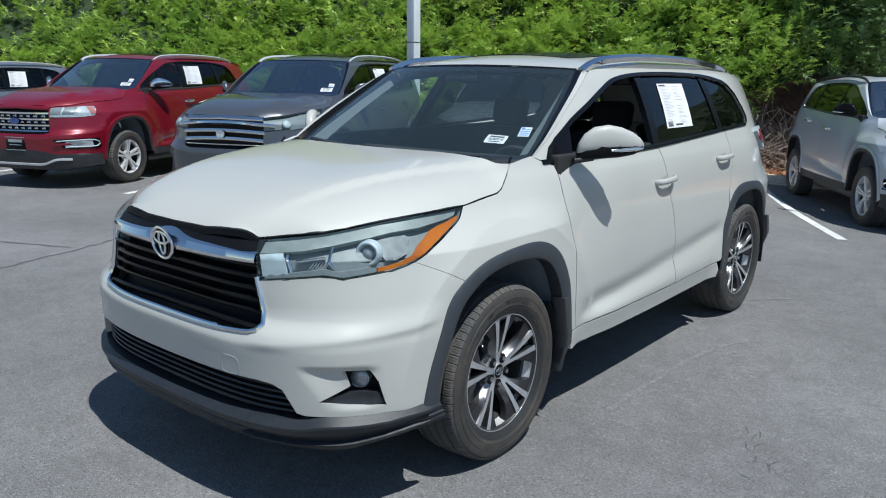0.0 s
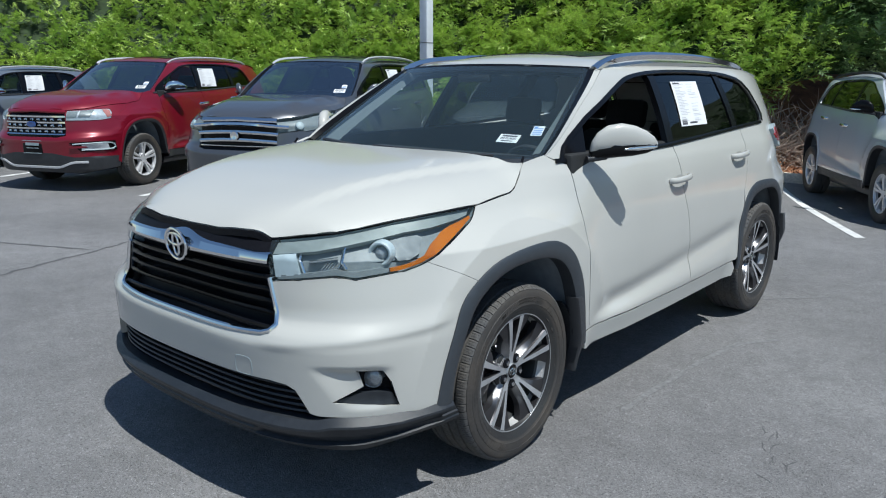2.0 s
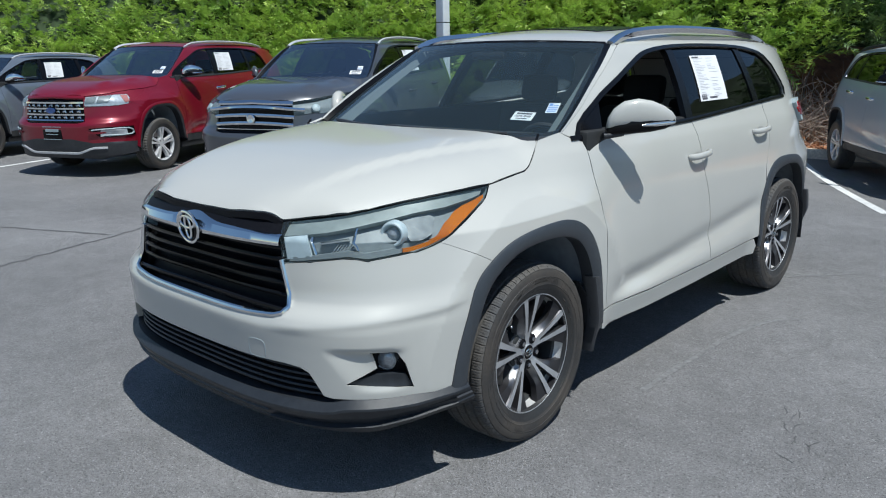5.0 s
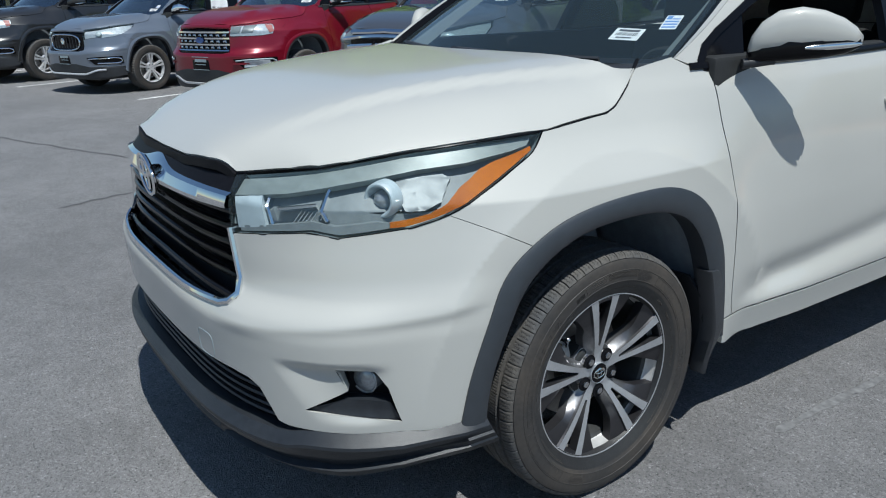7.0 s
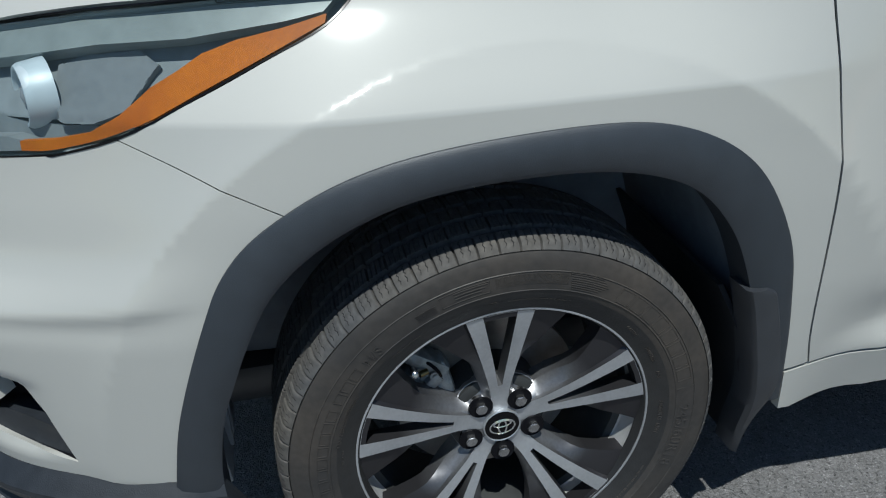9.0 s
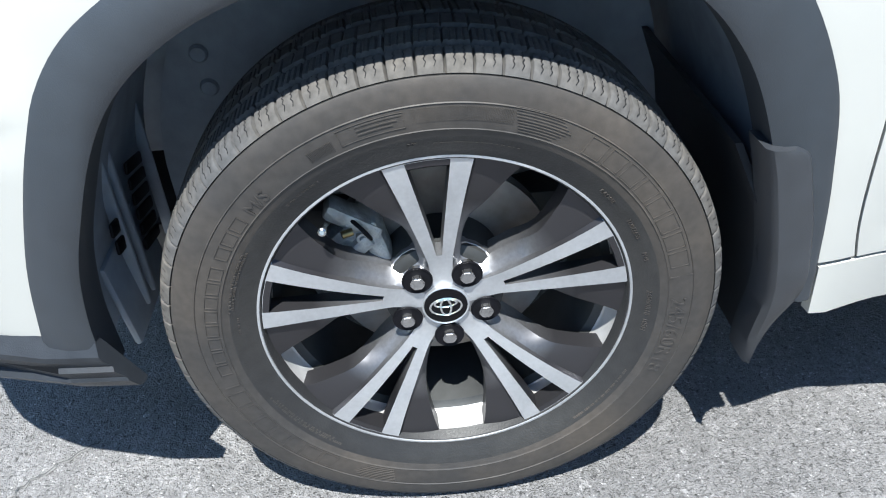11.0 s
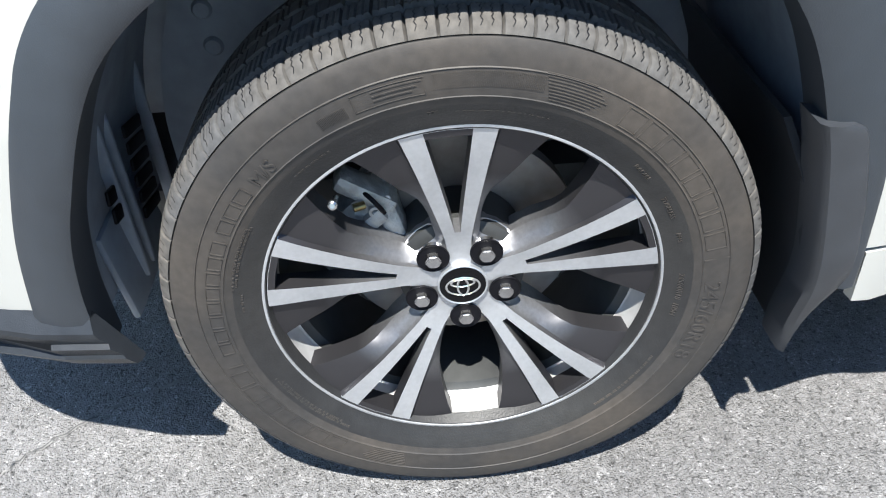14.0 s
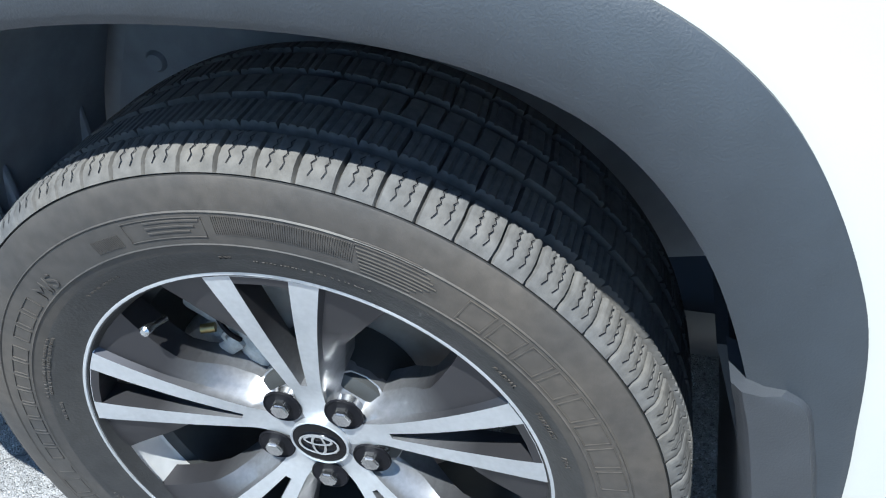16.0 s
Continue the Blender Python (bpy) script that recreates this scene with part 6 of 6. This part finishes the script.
CODE = [(.12 + .06 * i, .36, .12 + .06 * i + (.035 if i % 3 else .022), .62) for i in range(13)] + [(.14, .70, .86, .88), (.2, .14, .75, .24)]
hero_car = scene.objects["suv"]
price_sheet(hero_car, 1.735, 2.085, 1.335, 1.585)
screen_label(hero_car, .660, .148, .094, .058, CODE, INK, turn=-.04)
screen_label(hero_car, .842, .222, .048, .072, [(.08, .1, .92, .2), (.08, .3, .92, .4), (.08, .5, .92, .6), (.08, .7, .4, .95), (.45, .7, .92, .78)], BLUEINK, turn=.06)


# ---------------------------------------------------------------- parked cars
def flake(name, col, rough=.3, second=None):
    return material(name, col, rough, .35, coat=1.0, vary=.03, scale=1200, second=second, second_scale=2)


REDP = material("metallic_red_paint", (.18, .002, .014), .35, .25, coat=.6, vary=.03, scale=1200)
GREYP = flake("metallic_grey_paint", (.075, .08, .092))
STEELP = flake("steel_blue_grey_paint", (.16, .185, .225))
DARKP = flake("dark_grey_paint", (.03, .03, .031))
SILVERP = material("silver_grey_paint", (.50, .53, .57), .35, .15, coat=.8, vary=.03, scale=1200)
ALLOY = material("bright_alloy", (.72, .72, .73), .35, .5, vary=.06, scale=40)


LAMPBRIGHT = material("bright_lamp_housing", (.46, .49, .52), .3, .3, vary=.15, scale=25)
REDCELL = material("rose_turn_lamp", (.42, .16, .14), .3, vary=.2, scale=60)
BLUEP = material("blue_badge", (.03, .07, .22), .25, .2, coat=.8, vary=.05)


def warped(car, sx, sy, sz):
    """Gives a car its own length, width and height."""
    for o in car.children:
        o.matrix_basis = Matrix.Diagonal((sx, sy, sz, 1)) @ o.matrix_basis


def parked(at, heading, paint, size, style, label, aerial=False, tail=1.0):
    """A parked SUV; its own nose, lamps, grille and size by style."""
    car = root("parked_suv", None, label, "car", "parked cars")
    hull(car, paint, TINTED, False)
    fd, rd = sides(car, paint, TINTED, False)
    grip = CHROME if style in ("mesh", "plain", "oval") else paint
    handles(fd, (1.43, 1.065), grip)
    handles(rd, (2.30, 1.128), grip)
    cabin(car)
    mirror_of(car, CHROME if style in ("mesh", "oval") else (GLOSSBLACK if style == "plain" else paint), False)
    rails(car, ALLOY if style != "plain" else BLACK, False)
    low = .46 if style != "bars" else .44
    half = F([(0, .70), (.40, .70), (.50, .72)]) + F(HEAD_LOW) + G(HEAD_CORNER) + G([p for p in reversed(arch_out) if p[0] < -.30 and p[1] > .47]) + G([(-.515, .45)]) + F([(.80, low), (.6, low - .01), (.3, .50), (0, .50)])
    skin("front_bumper", panel(half + [(-s, z) for s, z in reversed(half)][1:-1], du=.1, dv=.06, depth=.03), paint, car, right=False)
    apron = F([(0, .255), (.5, .25), (.80, .27)]) + G([(-.50, .31), (-.515, .45)]) + F([(.80, low), (.6, low - .01), (.3, .50), (0, .50)])
    skin("valance", panel(apron + [(-s, z) for s, z in reversed(apron)][1:-1], du=.1, dv=.06, depth=.03), BLACK, car, right=False)
    grille = skin("grille", panel(F([(-.50, .69), (.50, .69), (.49, .90), (.455, 1.04), (0, 1.05), (-.455, 1.04), (-.49, .90)]), du=.1, dv=.06, lift=-.02), GLOSSBLACK, car, right=False)[0]
    strip(F([(x, 1.035 - .03 * abs(x)) for x in np.linspace(-.47, .47, 13)]), oval(.02, .03, 8), paint if style != "bars" else CHROME, grille, "upper_bar", mirror=False)
    if style == "mesh":
        for i in range(4):
            strip(F([(x, .735 + .075 * i) for x in np.linspace(-.485, .485, 17)]), [(-.02, -.009), (.007, -.010), (.007, .010), (-.02, .009)], CHROME, grille, "bar", mirror=False)
        for i in range(3):
            for j in range(9):
                x = -.42 + j * .105
                if abs(x) > .09 or i != 1:
                    strip(F([(x - .028, .772 + .075 * i), (x + .012, .782 + .075 * i), (x + .012, .762 + .075 * i)]), oval(.012, .012, 6), CHROME, grille, "hook", -.004, mirror=False)
        strip(F([(x, .318 + .07 * step(.35, .62, abs(x))) for x in np.linspace(-.74, .74, 31)]), [(-.02, -.016), (.010, -.013), (.012, .0), (.010, .013), (-.02, .016)], ALLOY, car, "skid_trim", mirror=False)
    elif style == "bars":
        for z, w in ((.985, .60), (.90, .50), (.815, .49)):
            strip(F([(x, z - .035 * (x / .6) ** 2) for x in np.linspace(-w, w, 25)]), [(-.02, -.016), (.012, -.018), (.018, 0), (.010, .018), (-.02, .016)], CHROME, grille, "bar", mirror=False)
        strip(F([(x, .745) for x in np.linspace(-.47, .47, 15)]), oval(.012, .010, 8), CHROME, grille, "bar", mirror=False)
    elif style == "oval":
        ring = [fx(.40 * math.copysign(abs(math.cos(t)) ** .6, math.cos(t)), .84 + .125 * math.copysign(abs(math.sin(t)) ** .7, math.sin(t))) for t in np.linspace(0, 2 * math.pi, 41)]
        strip(ring, oval(.012, .012, 8), CHROME, grille, "surround", mirror=False)
        for i in range(9):
            x = -.32 + .08 * i
            strip(F([(x, .75), (x, .93)]), oval(.006, .006, 6), BLACK, grille, "bar", mirror=False)
        strip(F([(x, .335 + .07 * step(.45, .75, abs(x))) for x in np.linspace(-.80, .80, 31)]), oval(.014, .016, 8), ALLOY, car, "skid_trim", mirror=False)
    elif style == "truck":
        for i in range(9):
            strip(F([(x, .715 + .034 * i) for x in np.linspace(-.46, .46, 13)]), oval(.008, .006, 6), CHROME, grille, "bar", mirror=False)
    if style in ("mesh", "bars", "oval"):
        v, f = lathe([(0, .001), (.006, .05), (0, .062)], 28)
        mat = {"mesh": BLUEP, "bars": CHROME, "oval": CHROME}[style]
        shape("emblem", [(y * (1.3 if style == "mesh" else .85), -1.015 - x, .86 + z * (.62 if style == "mesh" else .85)) for x, y, z in v], f, mat, car)
    # lamps
    out = F(HEAD_LOW) + G(curve([HEAD_CORNER[0], HEAD_CORNER[1]] + HEAD_REAR, 3)) + G(HEAD_TOP) + F(HEAD_TOP_X)
    if style in ("mesh", "truck"):
        out = F([(.485, .905), (.70, .905)]) + G([(-.66, .908), (-.53, .925), (-.475, 1.0), (-.47, 1.05), (-.60, 1.052)]) + F([(.62, 1.04), (.475, 1.03)])
        fill = panel(F(HEAD_LOW) + G(curve([HEAD_CORNER[0], HEAD_CORNER[1]] + HEAD_REAR, 3)) + G(HEAD_TOP) + F(HEAD_TOP_X), du=.08, dv=.05, lift=-.004)
        skin("lamp_surround", fill, paint, car)
    lens = skin("headlight", panel(out, du=.06, dv=.05, lift=.012, gap=.004, depth=.02), LENS, car)
    back = panel(out, du=.06, dv=.05, lift=.004 if style in ("mesh", "truck") else -.03, gap=.008)
    for k, ob in zip((1, -1), lens):
        ob.visible_shadow = False
        one = {"left": k == 1, "right": k == -1}
        skin("lamp_back", back, LAMPDARK if style == "bars" else LAMPBRIGHT, ob, **one)
        if style in ("mesh", "truck"):
            for cell, mat in ((F([(.50, .948), (.605, .950), (.605, 1.022), (.492, 1.016)]), LAMPDARK), (F([(.625, .950), (.735, .953), (.735, 1.034), (.622, 1.028)]), LAMPSOFT),
                              (G([(-.575, .945), (-.515, .955), (-.492, 1.032), (-.575, 1.038)]), REDCELL)):
                skin("lamp_cell", panel(cell, du=.06, dv=.05, lift=.009, depth=.004), mat, ob, **one)
            continue
        (p,), (n,) = on_body([fx(.70, .975)], -.005)
        v, f = lathe([(.01, .001), (.008, .03), (.0, .045), (-.02, .05)], 24)
        m = Matrix.Translation(p) @ n.to_track_quat("X", "Z").to_matrix().to_4x4()
        vf = ([m @ Vector(q) for q in v], [tuple(reversed(q)) for q in f])
        shape("projector", *(vf if k == 1 else mirrored(vf)), LAMPGREY, ob)
    fogz = .545 if style != "mesh" else .580
    fog = panel(F([(.56, fogz + .055), (.76, fogz + .07)]) + G([(-.56, fogz + .07), (-.54, fogz - .045)]) + F([(.76, fogz - .06), (.68, fogz - .055)]), du=.08, dv=.05, lift=.006)
    if style != "bars":
        skin("fog_pocket", fog, GLOSSBLACK, car)
        line = curve(F([(.60, fogz + .035), (.74, fogz + .045)]) + G([(-.62, fogz + .045), (-.60, fogz - .03)]) + F([(.72, fogz - .035)]), 3)
        strip(line, oval(.010, .010, 6), LAMPGREY if style == "mesh" else CHROME, car, "fog_trim", .010)
        if style == "mesh":
            skin("fog_cover", panel(F([(.70, fogz + .052), (.775, fogz + .056)]) + G([(-.66, fogz + .05), (-.64, fogz - .035)]) + F([(.765, fogz - .048), (.69, fogz - .045)]), du=.06, dv=.05, lift=.014, depth=.01), LAMPBRIGHT, car)
            skin("fog_bar", panel(F([(.56, fogz + .012), (.74, fogz + .018), (.74, fogz - .010), (.57, fogz - .012)]), du=.06, dv=.05, lift=.022, depth=.02), paint, car)
    if style in ("mesh", "oval"):
        pl = new("dealer_plate")
        pl.parent = car
        b = bmesh.new()
        box(b, .32, .012, .165, (0, -1.03, .575), .006)
        part("plate", b, GLOSSBLACK, pl)
        for x, z, w, h in ((0, .61, .22, .035), (0, .56, .20, .008), (0, .655, .31, .008), (0, .496, .31, .008)):
            b = bmesh.new()
            box(b, w, .003, h, (x, -1.038, z))
            part("bar", b, LAMPGREY, pl, smooth=False)
    if aerial:
        p = Vector((.35, 1.15, 1.70))
        shape("aerial", *sweep([p, p + Vector((0, .06, .10)), p + Vector((0, .12, .20))], oval(.004, .004, 6), [(1, 0, 0)] * 3), BLACK, car)
    if tail < 1:
        # a short rear overhang
        for o in car.children_recursive:
            if o.type == "MESH":
                for v in o.data.vertices:
                    if v.co.y > BASE + .35:
                        v.co.y = BASE + .35 + (v.co.y - BASE - .35) * tail
    warped(car, *size)
    for x, y, k in ((.82, 0, 1), (-.82, 0, -1), (.82, BASE, 1), (-.82, BASE, -1)):
        sc = 1.0 if style not in ("truck",) else 1.06
        wheel(car, (x * size[0], y * size[1], .3755 * sc), k, False, sc, ALLOY)
    a = radians(heading)
    z0, z1 = lot(at[0], at[1]), lot(at[0] - math.sin(a) * BASE * size[1], at[1] + math.cos(a) * BASE * size[1])
    car.matrix_world = Matrix.Translation((at[0], at[1], z0)) @ Matrix.Rotation(a, 4, "Z") @ Matrix.Rotation(math.atan2(z1 - z0, BASE * size[1]), 4, "X")
    return car




def nose(x, y, a, size):
    """The place of a front axle's middle, from the nose's middle and the heading."""
    d = 1.0 * size[1]
    return x - math.sin(radians(a)) * d, y + math.cos(radians(a)) * d


EXPL, PILOT, ENV, YUK = (1.04, 1.035, 1.06), (1.035, 1.02, 1.045), (.965, .965, .985), (1.06, 1.10, 1.11)
HEAD = 22.0
row = [(parked(nose(-8.52, 1.95, HEAD, EXPL), HEAD, REDP, EXPL, "mesh", "metallic red SUV with a chrome mesh grille, parked nose out"), EXPL),
       (parked(nose(-4.92, 2.70, HEAD, PILOT), HEAD, GREYP, PILOT, "bars", "metallic dark grey SUV with chrome grille bars, parked nose out"), PILOT),
       (parked(nose(-11.95, .80, HEAD, ENV), HEAD, STEELP, ENV, "oval", "steel blue-grey SUV with an oval grille, parked nose out"), ENV)]
parked(nose(-15.4, -.45, HEAD, YUK), HEAD, DARKP, YUK, "truck", "black full-size SUV with a tall chrome grille, parked nose out")
parked(nose(-18.9, -1.7, HEAD, EXPL), HEAD, DARKP, EXPL, "bars", "dark SUV parked nose out at the row's far end")
parked((1.42, 8.56), 31.4, SILVERP, EXPL, "plain", "silver-grey SUV with black mirrors and roof rails, parked nose out", True, .5)
parked(nose(-3.0, 5.1, HEAD, ENV), HEAD, SILVERP, ENV, "plain", "silver SUV parked nose out beside the dark grey one")
for car_, size_ in row:
    bpy.context.view_layer.update()
    price_sheet(car_, 1.62, 2.02, 1.31, 1.58, size_)
    screen_label(car_, .70, .12, .13, .07, CODE, INK, size_)
    screen_label(car_, .80, .24, .06, .07, [(.1, .1, .9, .25), (.1, .4, .9, .55)], BLUEINK, size_)


# ---------------------------------------------------------------- small things
def cracks():
    rnd = random.Random(21)
    runs = [[(-3.80, -.75), (-3.95, -.3), (-4.12, .25), (-4.3, .8), (-4.5, 1.3)], [(-9.6, -1.6), (-8.2, -.9), (-6.8, -.35), (-5.4, .2), (-4.3, .7)]]
    for run in runs:
        line = [(x + rnd.uniform(-.02, .02), y + rnd.uniform(-.02, .02)) for x, y in curve(run, 8)]
        tagged(ribbon("sealed_crack", line, .034, CRACK, .003, True, .4), "dark tar-sealed crack in the asphalt", "crack", kind="structure")
    split = curve([(.665, -.44), (.681, -.493), (.704, -.538), (.715, -.576), (.755, -.634), (.805, -.695), (.827, -.725), (.877, -.76), (.95, -.83)], 7)
    line = [(x + rnd.uniform(-.005, .005), y + rnd.uniform(-.005, .005)) for x, y in split]
    tagged(ribbon("hairline_crack", line, .0055, PALECRACK, .002, True, .8), "pale hairline crack in the asphalt", "crack", kind="structure")
    tagged(ribbon("hairline_crack", line[26:46], .0028, CRACK, .0032, True, .8), "dark open part of a hairline crack", "crack", kind="structure")
    # a patch of short dark cracks
    for k in range(9):
        x, y, a = 1.66 + .024 * k + rnd.uniform(-.03, .03), .90 - .05 * k + rnd.uniform(-.04, .04), rnd.uniform(1.6, 2.6)
        run = [(x, y)]
        for _ in range(6):
            a += rnd.uniform(-.5, .5)
            x, y = x + .018 * math.cos(a), y + .018 * math.sin(a)
            run.append((x, y))
        tagged(ribbon("fine_crack", run, .005, CRACK, .002, True, .6), "short dark crack in the asphalt", "crack", "fine cracks", "structure")
    scuff = material("faint_scuff", (.150, .149, .150), .85, vary=.35, scale=40)
    line = curve([(1.05, .687), (1.05, .992), (1.061, 1.303), (1.074, 1.652), (1.117, 1.95), (1.173, 2.092), (1.291, 2.248)], 8)
    tagged(ribbon("scuff_mark", line, .030, scuff, .0015, True, .5), "faint pale scuff on the asphalt", "mark", "scuffs", "structure")
    tagged(ribbon("scuff_mark", curve([(.871, 3.061), (1.042, 3.267), (1.302, 3.532)], 8), .028, scuff, .0015, True, .5), "faint pale scuff on the asphalt", "mark", "scuffs", "structure")


cracks()
